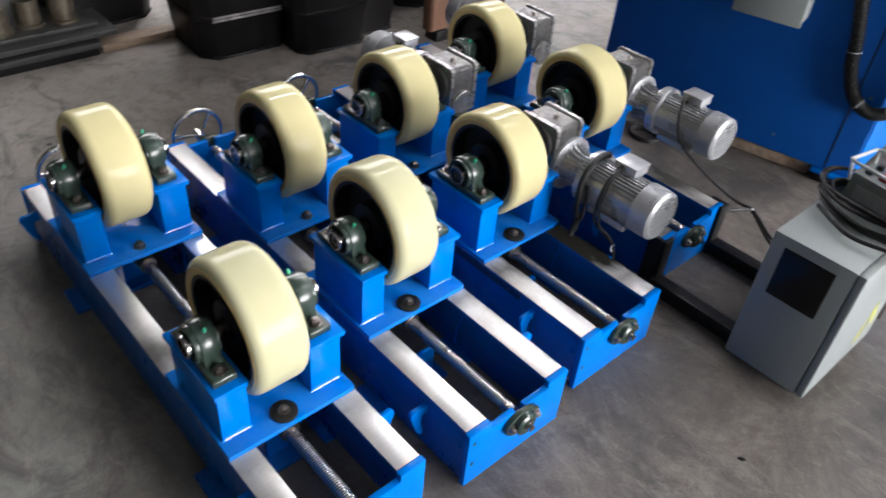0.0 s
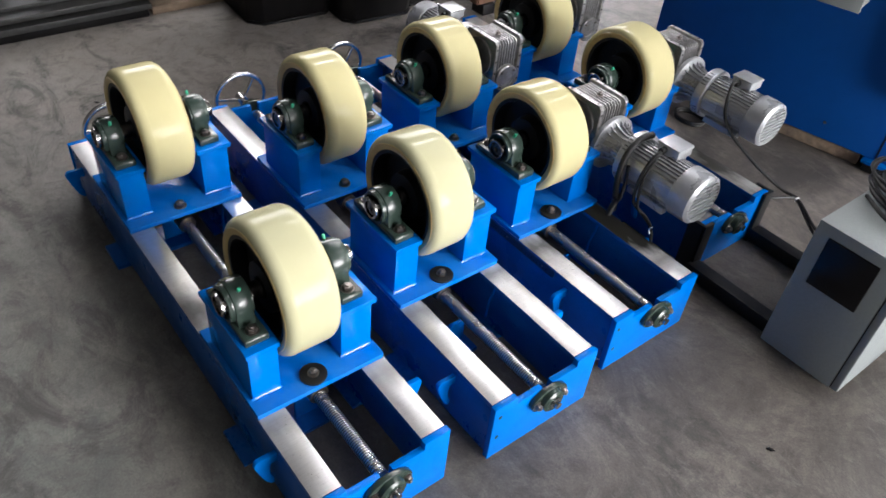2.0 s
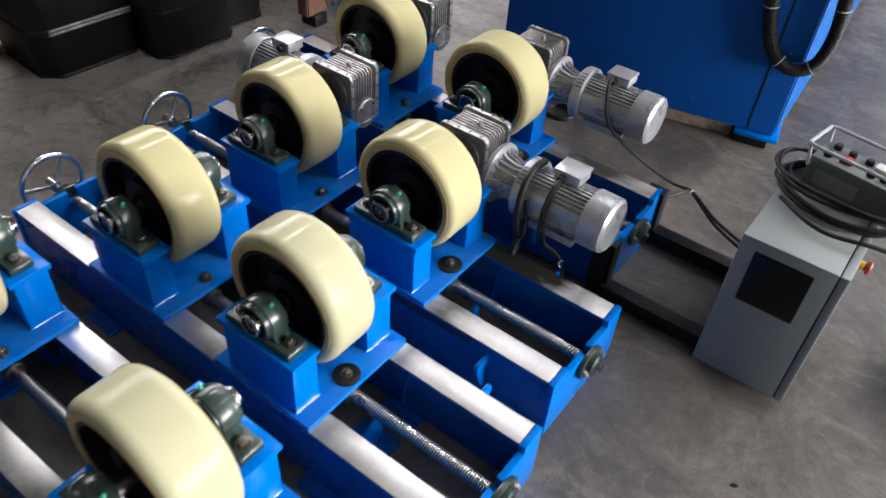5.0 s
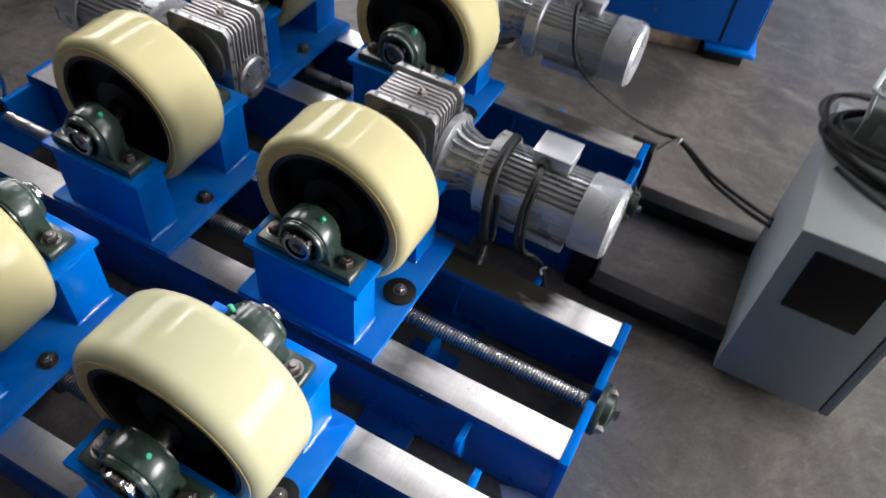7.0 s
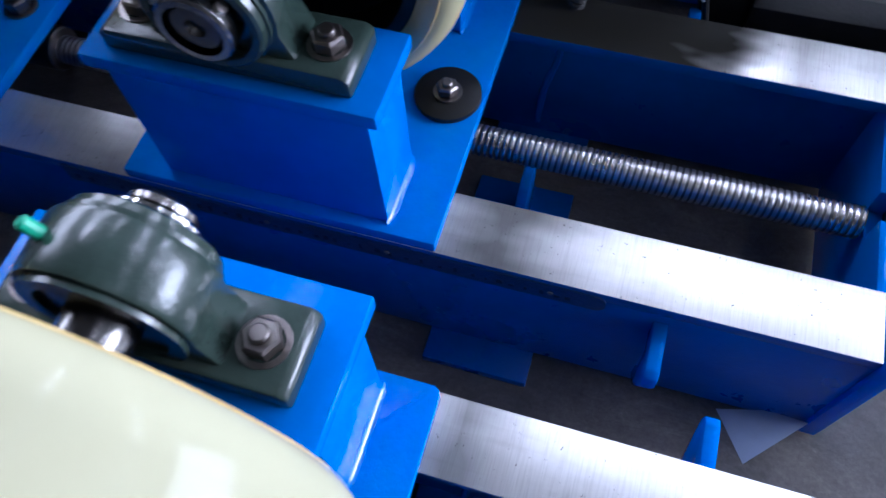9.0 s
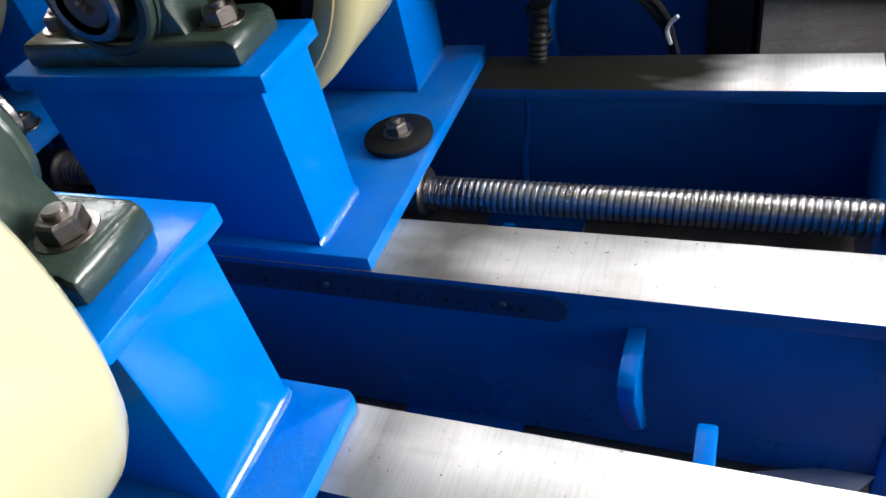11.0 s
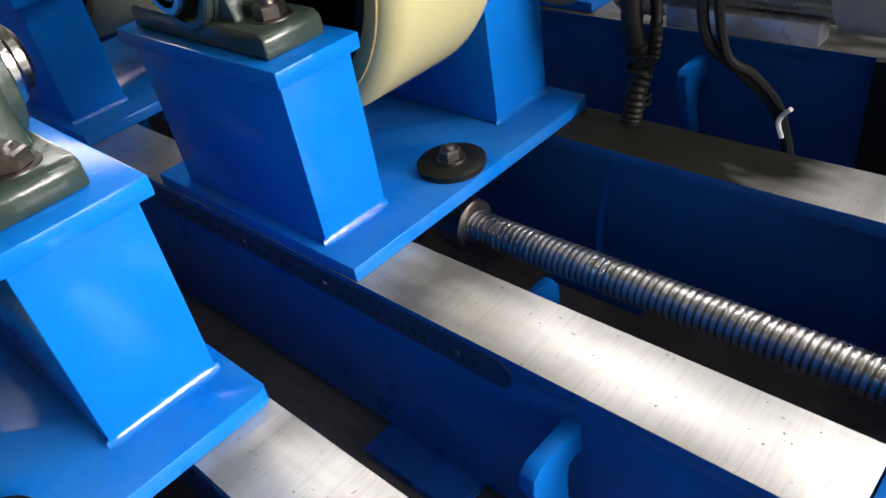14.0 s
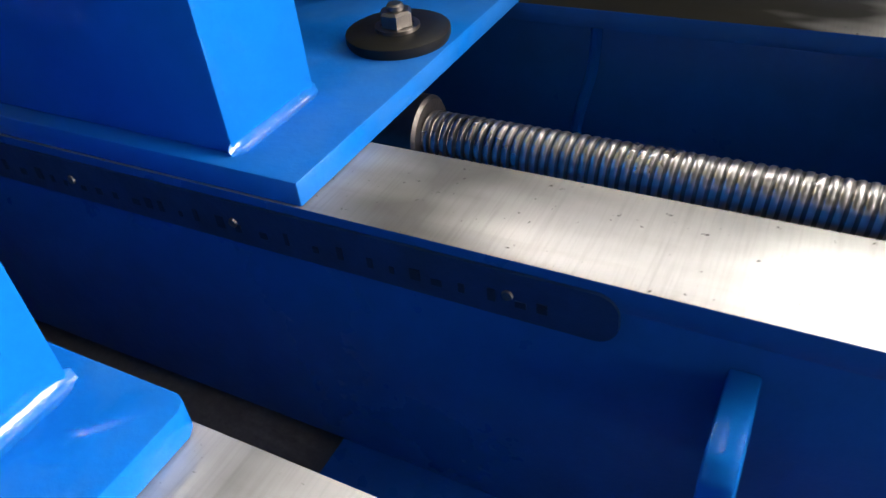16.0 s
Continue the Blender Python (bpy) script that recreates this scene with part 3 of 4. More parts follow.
def pillow_block(parent, y, out):
    """Cast bearing block standing on the top plate at y; out: +1 or -1, the side of its collar."""
    zb = TOP
    h = AX - zb
    L, foot_h = 0.090, 0.019
    body = B()
    foot = [(-L, 0), (L, 0), (L, foot_h - 0.004), (L - 0.006, foot_h), (-L + 0.006, foot_h), (-L, foot_h - 0.004)]
    prism(body, [(WX + u, zb + v) for u, v in foot], "y", y - 0.026, y + 0.026, 0.003)
    arch = [(-0.054, 0.012)] + [(0.047 * math.cos(q), h + 0.047 * math.sin(q)) for q in [math.pi * (1.08 - 1.16 * k / 18) for k in range(19)]] + [(0.054, 0.012)]
    prism(body, [(WX + u, zb + v) for u, v in arch], "y", y - 0.019, y + 0.019, 0.004)
    revolve(body, (WX, y - 0.022, AX), (WX, y + 1, AX), [(0.034, 0), (0.043, 0), (0.043, 0.044), (0.034, 0.044)], 28)
    revolve(body, (WX, y + out * 0.021, AX), (WX, y + out, AX), [(0.0335, 0), (0.0415, 0), (0.0405, 0.006), (0.0385, 0.0075), (0.0335, 0.0075)], 36)
    block = part("pillow_block", body, GREEN, parent, "dark green cast pillow block bearing")
    ins = B()
    revolve(ins, (WX, y - 0.017, AX), (WX, y + 1, AX), [(0.022, 0), (0.035, 0.002), (0.035, 0.032), (0.022, 0.034)], 28)
    part("bearing_ring", ins, RUBBER, block)
    collar = B()
    revolve(collar, (WX, y, AX), (WX, y + out, AX), [(0.0255, 0), (0.0255, 0.036), (0.024, 0.038), (0.0195, 0.038)], 28)
    part("inner_ring", collar, BRIGHT, block, "bright steel bearing collar")
    for q in (40, 150):
        cq, sq = math.cos(radians(q)), math.sin(radians(q))
        part("set_screw", cyl(B(), (WX + 0.023 * cq, y + out * 0.030, AX + 0.023 * sq), (WX + 0.029 * cq, y + out * 0.030, AX + 0.029 * sq), 0.004, 8), BOLT, block)
    for sx in (-1, 1):
        part("bolt", hex_bolt(B(), WX + sx * 0.068, y, zb + foot_h - 0.001, 0.0115, 0.010), BOLT, block)
    q = radians(60)
    part("grease_nipple", cyl(B(), (WX - out * 0.045 * math.cos(q), y, AX + 0.045 * math.sin(q)), (WX - out * 0.058 * math.cos(q), y, AX + 0.058 * math.sin(q)), 0.0040, 10, 0.001), NIPPLE, block, "small green grease cap")
    return block


def weld(parent, x, z, y0, y1, leg=0.0095):
    """Painted fillet along y in the corner between a face at x and a plate at z, hollow and slightly rippled."""
    random.seed(11)
    n, arc = 26, 6
    verts, faces = [], []
    for i in range(n + 1):
        f = i / n
        y = y0 + (y1 - y0) * f
        size = leg * (1.0 + random.uniform(-0.04, 0.04)) * min(1.0, 0.45 + 6.0 * min(f, 1.0 - f))
        for k in range(arc + 1):
            q = 0.5 * math.pi * k / arc
            verts.append((x + size * (1 - math.sin(q)) ** 1.25, y, z + size * (1 - math.cos(q)) ** 1.25))
        verts.append((x - 0.001, y, z - 0.001))
    w = arc + 2
    for i in range(n):
        for k in range(w):
            j = (k + 1) % w
            faces.append((i * w + k, i * w + j, (i + 1) * w + j, (i + 1) * w + k))
    faces += [tuple(range(w)), tuple(n * w + k for k in range(w))]
    me = bpy.data.meshes.new("weld")
    me.from_pydata(verts, [], faces)
    bm = B()
    bm.from_mesh(me)
    bpy.data.meshes.remove(me)
    bmesh.ops.recalc_face_normals(bm, faces=bm.faces)
    return part("weld_bead", bm, WELD, parent)


def carriage(label, washer, drive, motor_dir=1):
    car = thing("roller_carriage", label, "roller carriage", "carriages on the roller beds")
    t = 0.013
    cut = [(0.032, -HALF), (0.032, HALF - 0.006), (0.030, HALF - 0.002), (0.026, HALF), (-0.249, HALF), (-0.249, -HALF)]
    part("base_plate", prism(B(), cut, "z", 0.0, t, 0.0015), BLUE_PLATE, car)
    for s in (-1, 1):
        inner = 0.075 if s < 0 else 0.086
        a, b = sorted((s * (HALF - 0.010), s * (HALF - inner)))
        part("pedestal", box(B(), -0.208, -0.010, a, b, t, TOP - 0.013, 0.0015), BLUE, car)
        a2, b2 = sorted((s * (HALF - 0.003), s * (HALF - inner - (0.003 if s < 0 else 0.010))))
        part("top_plate", box(B(), -0.218, 0.0, a2, b2, TOP - 0.013, TOP, 0.0018), BLUE, car)
        weld(car, -0.0105, t - 0.0005, a - 0.002, b + 0.002)
        if not (drive and s > 0):
            pillow_block(car, -HALF + 0.039 if s < 0 else HALF - 0.051, s)
        else:
            pillow_block(car, HALF - 0.052, -1)
    wy = -0.008
    if washer:
        part("rubber_washer", revolve(B(), (0, wy, t), (0, wy, 1), [(0.010, 0), (0.029, 0), (0.030, 0.002), (0.030, 0.006), (0.028, 0.007), (0.010, 0.007)], 36), RUBBER, car, "black rubber clamp washer")
        part("clamp_bolt", hex_bolt(B(), 0, wy, t + 0.007, 0.0098, 0.009), BOLT, car)
    else:
        part("clamp_bolt", hex_bolt(B(), 0, wy, t, 0.0125, 0.012), BOLT, car)
    # spindle nut below the plate
    nut = part("screw_nut", cyl(B(), (-0.15, 0, SCREW_Z - RAIL), (-0.030, 0, SCREW_Z - RAIL), 0.019, 24, 0.002), BOLT, car)
    part("nut_flange", cyl(B(), (-0.030, 0, SCREW_Z - RAIL), (0.010, 0, SCREW_Z - RAIL), 0.0235, 36, 0.002), BOLT, nut, "turned steel flange of the spindle nut")
    # wheel, a little off the middle
    R, W, wo, sh = (0.1450, 0.0620, -0.0070, 0.003) if drive else (0.152, 0.0605, -0.0145, 0.006)
    L = R - sh                            # radius within the rounded shoulders
    shoulder = [(L - 0.022, 0.001), (L - 0.013, 0.0), (L - 0.007, 0.0015), (R - 0.002 - 0.5 * sh, 0.006 + 0.3 * sh), (R - 0.12 * sh, 0.013 + 0.6 * sh), (R, 0.018 + 1.2 * sh)]
    tyre = revolve(B(), (WX, wo - W, AX), (WX, 1, AX), shoulder + [(r, 2 * W - u) for r, u in reversed(shoulder)], 72)
    roller = part("roller_wheel", tyre, TYRE_PALE if washer and not drive else TYRE, car, "pale yellow polyurethane roller tyre")
    part("tyre_lip", revolve(B(), (WX, wo - W, AX), (WX, 1, AX), [(L - 0.027, 0.003), (L - 0.0205, -0.0005), (L - 0.0120, -0.0008), (L - 0.0100, 0.002), (L - 0.0100, 2 * W - 0.002), (L - 0.0120, 2 * W + 0.0008), (L - 0.0205, 2 * W + 0.0005), (L - 0.027, 2 * W - 0.003)], 72), TYRE_EDGE, roller)
    core = revolve(B(), (WX, wo - W, AX), (WX, 1, AX), [(L - 0.026, 0.004), (L - 0.036, 0.004), (L - 0.040, 0.040), (0.060, 0.046), (0.056, 0.018), (0.026, 0.016), (0.026, 2 * W - 0.016),
                                                    (0.056, 2 * W - 0.018), (0.060, 2 * W - 0.046), (L - 0.040, 2 * W - 0.040), (L - 0.036, 2 * W - 0.004), (L - 0.026, 2 * W - 0.004)], 56)
    part("wheel_core", core, CORE, roller, "black painted steel wheel core")
    y_end = HALF + 0.02 if drive else HALF - 0.004
    part("axle", revolve(B(), (WX, -HALF + 0.004, AX), (WX, 1, AX), [(0.0, 0.004), (0.005, 0.004), (0.007, 0.0), (0.016, 0.0), (0.0195, 0.003), (0.0195, HALF + y_end - 0.007), (0.016, HALF + y_end - 0.004), (0, HALF + y_end - 0.004)], 28), SHAFT, car, "dark steel axle")
    if drive:
        gear_and_motor(car, motor_dir)
    return car


def gear_and_motor(car, d):
    """Worm reducer on the axle's end and a motor along x; d: +1 or -1."""
    gy, g = HALF + 0.060, 0.056           # middle and half depth of the housing
    x0, x1 = WX - 0.072, WX + 0.072
    z0, z1 = AX - 0.100, AX + 0.070
    mz = AX - 0.060
    body = B()
    box(body, x0 + 0.014, x1 - 0.014, gy - g + 0.010, gy + g - 0.010, z0 + 0.014, z1 - 0.016, 0.005)
    red = part("worm_reducer", body, ALU, car, "finned cast aluminium worm reducer")
    c = 0.010
    square = [(x0 + c, z0), (x1 - c, z0), (x1, z0 + c), (x1, z1 - c), (x1 - c, z1), (x0 + c, z1), (x0, z1 - c), (x0, z0 + c)]
    for yy in (gy - g, gy + g - 0.013):
        plate = part("bolting_flange", prism(B(), square, "y", yy, yy + 0.013, 0.002), ALU, red, "square casting face with bolt holes")
        for k in range(4):
            bx = x0 + 0.022 + k * (x1 - x0 - 0.044) / 3
            part("bolt_hole", cyl(B(), (bx, yy + 0.0065, z1 - 0.001), (bx, yy + 0.0065, z1 + 0.0006), 0.0038, 10), RUBBER, plate)
        for k in range(4):
            bz = z0 + 0.026 + k * (z1 - z0 - 0.052) / 3
            part("bolt_hole", cyl(B(), (x1 - 0.001, yy + 0.0065, bz), (x1 + 0.0006, yy + 0.0065, bz), 0.0038, 10), RUBBER, plate)
    inset = 0.006
    rib = [(x0 + inset + c, z0 + inset), (x1 - inset - c, z0 + inset), (x1 - inset, z0 + inset + c), (x1 - inset, z1 - inset - c),
           (x1 - inset - c, z1 - inset), (x0 + inset + c, z1 - inset), (x0 + inset, z1 - inset - c), (x0 + inset, z0 + inset + c)]
    for k in range(7):
        fy = gy - g + 0.013 + (k + 1) * (2 * g - 0.026) / 8
        part("fin", prism(B(), rib, "y", fy - 0.0022, fy + 0.0022, 0.0008), ALU, red)
    part("filler_plug", hex_bolt(B(), WX + 0.012, gy, z1 - inset, 0.008, 0.008), BOLT, red)
    part("output_flange", revolve(B(), (WX, gy - g - 0.010, AX), (WX, 1, AX), [(0.024, 0), (0.050, 0), (0.058, 0.004), (0.058, 0.011), (0.024, 0.011)], 32), ALU_DARK, red)
    cap_x = x0 if d > 0 else x1
    cap = B()
    revolve(cap, (cap_x + d * 0.012, gy, mz), (cap_x - d, gy, mz), [(0.044, 0), (0.044, 0.016), (0.040, 0.019), (0.026, 0.019), (0.024, 0.016), (0, 0.016)], 28)
    part("end_cap", cap, ALU, red)
    for k in range(4):
        q = radians(45 + 90 * k)
        part("cap_bolt", hex_bolt(B(), cap_x - d * 0.004, gy + 0.034 * math.cos(q), mz + 0.034 * math.sin(q), 0.0045, 0.005, (-d, 0, 0)), BOLT, red)
    sx = x1 if d > 0 else x0
    my = gy + 0.018                       # the motor's axis lies a little further out

    def ring(profile, seg=40):
        return revolve(B(), (sx - d * 0.006, my, mz), (sx + d, my, mz), profile, seg)

    def turned(bm, q):
        bmesh.ops.transform(bm, matrix=Matrix.Translation((sx - d * 0.006, my, mz)) @ Matrix.Diagonal((d, 1, 1, 1)) @ Matrix.Rotation(q, 4, "X"), verts=bm.verts)
        bmesh.ops.recalc_face_normals(bm, faces=bm.faces)
        return bm

    motor = part("gear_motor", ring([(0.03, 0), (0.079, 0), (0.081, 0.003), (0.081, 0.014), (0.076, 0.017), (0.056, 0.022), (0.048, 0.045), (0.047, 0.072), (0.056, 0.086), (0.076, 0.089), (0.079, 0.091), (0.079, 0.118), (0.076, 0.121), (0.03, 0.121)], 56),
                 SILVER, car, "silver painted gear motor with cooling fins")
    for k in range(22):
        rib = B()
        prism(rib, [(0.014, 0.046), (0.014, 0.076), (0.030, 0.062), (0.060, 0.051), (0.088, 0.058), (0.088, 0.046)], "y", -0.0018, 0.0018)
        part("neck_rib", turned(rib, 2 * math.pi * (k + 0.5) / 22), SILVER, motor)
    for q0 in (20, 110, 200, 290):
        for k in range(5):
            slot = box(B(), 0.095, 0.114, -0.0016, 0.0016, 0.0775, 0.0796)
            part("vent_slot", turned(slot, radians(q0 + 8 * k)), ALU_DARK, motor)
    # stator: smooth flanks, ribs above and below, pushed along x
    outline, n = [], 40
    for k in range(n):
        ribbed = abs(math.sin(2 * math.pi * (k + 0.5) / n)) > 0.50
        low, high = (0.0585, 0.0680) if ribbed else (0.0640, 0.0650)
        for f, r in ((0.0, low), (0.40, low), (0.48, high), (0.92, high)):
            q = 2 * math.pi * (k + f) / n
            outline.append((my + r * math.cos(q), mz + r * math.sin(q)))
    stator = prism(B(), outline, "x", *sorted((sx + d * 0.112, sx + d * 0.276)))
    part("stator_housing", stator, SILVER, motor)
    for s in (-1, 1):
        part("foot_pad", box(B(), *sorted((sx + d * 0.135, sx + d * 0.262)), *sorted((my + s * 0.035, my + s * 0.058)), mz - 0.070, mz - 0.050, 0.003), SILVER, motor)
    cover = ring([(0.070, 0.274), (0.0725, 0.276), (0.0725, 0.320), (0.071, 0.334), (0.063, 0.341), (0.059, 0.341), (0.059, 0.332), (0, 0.332)], 44)
    fan = part("fan_cover", cover, SILVER, motor, "silver fan cover with a slatted grille")
    for k in range(-4, 5):
        z = k * 0.0128
        half = math.sqrt(max(0.0605 ** 2 - z * z, 0))
        part("grille_slat", box(B(), *sorted((sx + d * 0.3265, sx + d * 0.3345)), my - half, my + half, mz + z - 0.0027, mz + z + 0.0027, 0.0008), SILVER, motor)
    part("grille_back", cyl(B(), (sx + d * 0.3255, my, mz), (sx + d * 0.3268, my, mz), 0.059, 32), RUBBER, motor)
    bx0, bx1 = sorted((sx + d * 0.158, sx + d * 0.232))
    tb = B()
    box(tb, bx0 + 0.008, bx1 - 0.008, my - 0.006, my + 0.040, mz + 0.056, mz + 0.072, 0.003)
    box(tb, bx0 + 0.002, bx1 - 0.002, my - 0.012, my + 0.048, mz + 0.068, mz + 0.093, 0.004)
    box(tb, bx0, bx1, my - 0.014, my + 0.050, mz + 0.091, mz + 0.099, 0.003)
    part("terminal_box", tb, SILVER, motor)
    gx = bx0 + 0.026 if d > 0 else bx1 - 0.026
    part("cable_gland", cyl(B(), (gx, my - 0.010, mz + 0.081), (gx, my - 0.028, mz + 0.079), 0.010, 16, 0.002), RUBBER, motor)
    part("rating_plate", box(B(), *sorted((sx + d * 0.17, sx + d * 0.215)), my - 0.0668, my - 0.0648, mz - 0.016, mz + 0.012), LABEL, motor)


CARS = [("a", 0.102, "front", False), ("a", -0.592, "rear", False), ("b", 0.001, "front", False), ("b", -0.451, "rear", False),
        ("c", -0.039, "front", True), ("c", -0.479, "rear", True), ("d", -0.170, "front", True), ("d", -0.607, "rear", True)]
made = {}
for bed, bx, where, drive in CARS:
    m = pose(bx, BEDS[bed][1] + (0.006 if bed == "d" else 0.0), RAIL + 0.0005)
    key = (where, drive)
    if key in made:
        copy_thing(made[key], m)
        continue
    text = "blue driven carriage, pale yellow wheel, silver motor" if drive else "blue idler carriage with pale yellow wheel"
    text += ", black clamp washer" if where == "front" else ", bare clamp bolt"
    made[key] = carriage(text, where == "front", drive, 1 if where == "front" else -1)
    made[key].matrix_basis = m


# ---- control cabinet and its stand ----
CX0, CX1, CY0, CY1, CZ0, CZ1 = 0.530, 0.758, 0.702, 1.090, 0.030, 0.440


def cabinet():
    cab = thing("control_cabinet", "light grey steel control cabinet with a dark window", "cabinet")
    body = B()
    box(body, CX0, CX1 - 0.022, CY0, CY1, CZ0, CZ1, 0.003)
    shell = part("body", body, CABINET, cab)
    part("door", box(B(), CX1 - 0.019, CX1, CY0 + 0.001, CY1 - 0.001, CZ0 + 0.002, CZ1 - 0.001, 0.003), CABINET, cab)
    part("door_seal", box(B(), CX1 - 0.0225, CX1 - 0.0185, CY0 + 0.005, CY1 - 0.005, CZ0 + 0.006, CZ1 - 0.005), RUBBER, cab)
    part("window", box(B(), CX0 + 0.036, CX1 - 0.062, CY0 - 0.004, CY0 + 0.002, 0.268, 0.410, 0.003), SCREEN, cab, "dark rectangular window pane")
    sy, sz = 0.985, 0.292
    stop = part("emergency_stop", revolve(B(), (CX1, sy, sz), (CX1 + 1, sy, sz), [(0.017, 0), (0.017, 0.003), (0.011, 0.004), (0.011, 0.016)], 24), YELLOW, cab, "yellow collar of a red stop button")
    part("button", revolve(B(), (CX1 + 0.014, sy, sz), (CX1 + 1, sy, sz), [(0.010, 0), (0.010, 0.005), (0.017, 0.008), (0.018, 0.014), (0.014, 0.018), (0, 0.019)], 24), RED, stop, "red mushroom button")
    sticker = part("warning_sticker", prism(B(), [(0.940, 0.085), (1.032, 0.120), (0.992, 0.215)], "x", CX1, CX1 + 0.0010), YELLOW_TAG, cab, "yellow triangular warning sticker")
    part("sticker_field", prism(B(), [(0.960, 0.101), (1.012, 0.121), (0.989, 0.175)], "x", CX1 + 0.0010, CX1 + 0.0016), CABINET, sticker)
    part("hinge", cyl(B(), (CX1 + 0.004, CY1 - 0.004, 0.10), (CX1 + 0.004, CY1 - 0.004, 0.16), 0.005, 10), BOLT, cab)
    for x in (CX0 + 0.03, CX1 - 0.05):
        for y in (CY0 + 0.05, CY1 - 0.05):
            part("foot", cyl(B(), (x, y, 0.0), (x, y, CZ0 + 0.001), 0.017, 16, 0.002), RUBBER, cab)
    return cab


cabinet()


def stand():
    st = thing("cabinet_stand", "black painted steel frame beside the grey cabinet", "stand")
    front = BEDS["d"][0]
    for y in (0.776, 1.085):
        part("floor_bar", box(B(), front + 0.003, CX0 - 0.002 if y < 1.045 else CX0 + 0.05, y - 0.022, y + 0.022, 0.008, 0.052, 0.002), BLACK, st)
    for y, s in ((0.781, -1), (1.095, 1)):
        a, b = sorted((y, y + s * 0.012))
        part("bracket", box(B(), front - 0.045, front + 0.010, a, b, 0.0, 0.182, 0.0015), BLACK, st)
        a, b = sorted((y - s * 0.03, y + s * 0.012))
        part("angle_leaf", box(B(), front + 0.0015, front + 0.013, a, b, 0.0, 0.182, 0.0015), BLACK, st)
    return st


stand()


def pendant():
    m = pose(0.675, 0.985, CZ1, 0, 0, -10)
    p = thing("pendant_box", "dark grey pendant with wire guard lying on the cabinet", "pendant")
    p.matrix_basis = m @ Matrix.Diagonal((1.12, 1.12, 1.12, 1))
    part("body", box(B(), -0.095, 0.095, -0.040, 0.045, 0.004, 0.082, 0.006), PENDANT, p)
    part("label", box(B(), -0.072, 0.015, -0.0415, -0.0395, 0.025, 0.058), LABEL, p, "pale rectangular label")
    loop = [(-0.105, -0.05, 0.108), (0.105, -0.05, 0.108), (0.105, 0.055, 0.108), (-0.105, 0.055, 0.108)]
    pts = []
    for k in range(4):
        a, b = Vector(loop[k]), Vector(loop[(k + 1) % 4])
        pts += [a.lerp(b, f) for f in (0.06, 0.35, 0.65, 0.94)]
    guard = part("guard", tube(B(), pts, 0.004, 8, True), GUARD, p, "grey square wire guard")
    for x, y in ((-0.10, -0.048), (0.10, -0.048), (0.10, 0.052), (-0.10, 0.052)):
        part("guard_leg", cyl(B(), (x * 0.93, y * 0.88, 0.06), (x, y, 0.107), 0.0035, 8), GUARD, guard)
    spots = [(-0.07, -0.018, RUBBER), (-0.068, 0.022, RUBBER), (-0.035, 0.018, RUBBER), (0.0, 0.02, RUBBER), (0.020, -0.020, RUBBER), (0.045, -0.015, RUBBER), (0.070, -0.022, RUBBER)]
    part("red_switch", box(B(), -0.046, -0.020, -0.022, 0.000, 0.081, 0.093, 0.004), RED, p, "dull red switch cap")
    for x, y, mat in spots:
        part("knob", cyl(B(), (x, y, 0.081), (x, y, 0.094), 0.0085, 18, 0.002), mat, p)
    part("switch_plate", box(B(), 0.014, 0.058, 0.004, 0.030, 0.081, 0.092, 0.003), WHITE, p)
    part("cable_gland", cyl(B(), (0.092, -0.01, 0.035), (0.122, -0.014, 0.035), 0.014, 16, 0.003), WHITE, p)


pendant()


def cable(name, label, points, r=0.0045, mat=RUBBER, per=8):
    c = part(name, tube(B(), smooth_path(points, per), r, 8), mat)
    return tagged(c, label, "cable", "power and control cables")


def coil():
    random.seed(3)
    c = thing("cable_coil", "black control cable wound in loose loops round the pendant", "cable coil")
    cx, cy = 0.665, 0.965
    for k in range(7):
        ra, rb = random.uniform(0.135, 0.165), random.uniform(0.085, 0.115)
        ox, oy = random.uniform(-0.018, 0.012), random.uniform(-0.014, 0.014)
        tilt, turn = random.uniform(-0.03, 0.05), radians(-14) + random.uniform(-0.12, 0.12)
        pts = []
        for i in range(44):
            q = 2 * math.pi * i / 44
            u, v = ra * math.cos(q), rb * math.sin(q)
            z = CZ1 + 0.008 + 0.010 * k * 0.75 + tilt * u + 0.004 * math.sin(3 * q + k)
            pts.append((cx + ox + u * math.cos(turn) - v * math.sin(turn), cy + oy + u * math.sin(turn) + v * math.cos(turn), max(z, CZ1 + 0.006)))
        part("loop", tube(B(), pts, 0.0047, 8, True), RUBBER, c)
    # invented loops on the floor, in place of an unclear dark patch
    for k in range(6):
        ra, rb = random.uniform(0.07, 0.12), random.uniform(0.12, 0.17)
        ox, oy = 1.075 + random.uniform(-0.02, 0.02), 1.03 + random.uniform(-0.02, 0.02)
        pts = [(ox + ra * math.cos(2 * math.pi * i / 36), oy + rb * math.sin(2 * math.pi * i / 36), 0.008 + 0.009 * k + 0.003 * math.sin(4 * math.pi * i / 36 + k)) for i in range(36)]
        part("added_floor_loop", tube(B(), pts, 0.0065, 8, True), RUBBER, c)
    part("tail", tube(B(), smooth_path([(0.55, 0.86, CZ1 + 0.02), (0.66, 0.80, CZ1 + 0.018), (0.80, 0.82, CZ1 + 0.02), (0.95, 0.90, CZ1 - 0.06), (1.00, 0.97, 0.2), (1.04, 1.02, 0.03), (1.12, 1.08, 0.008), (1.5, 1.2, 0.008)]), 0.0052, 8), RUBBER, c)


coil()


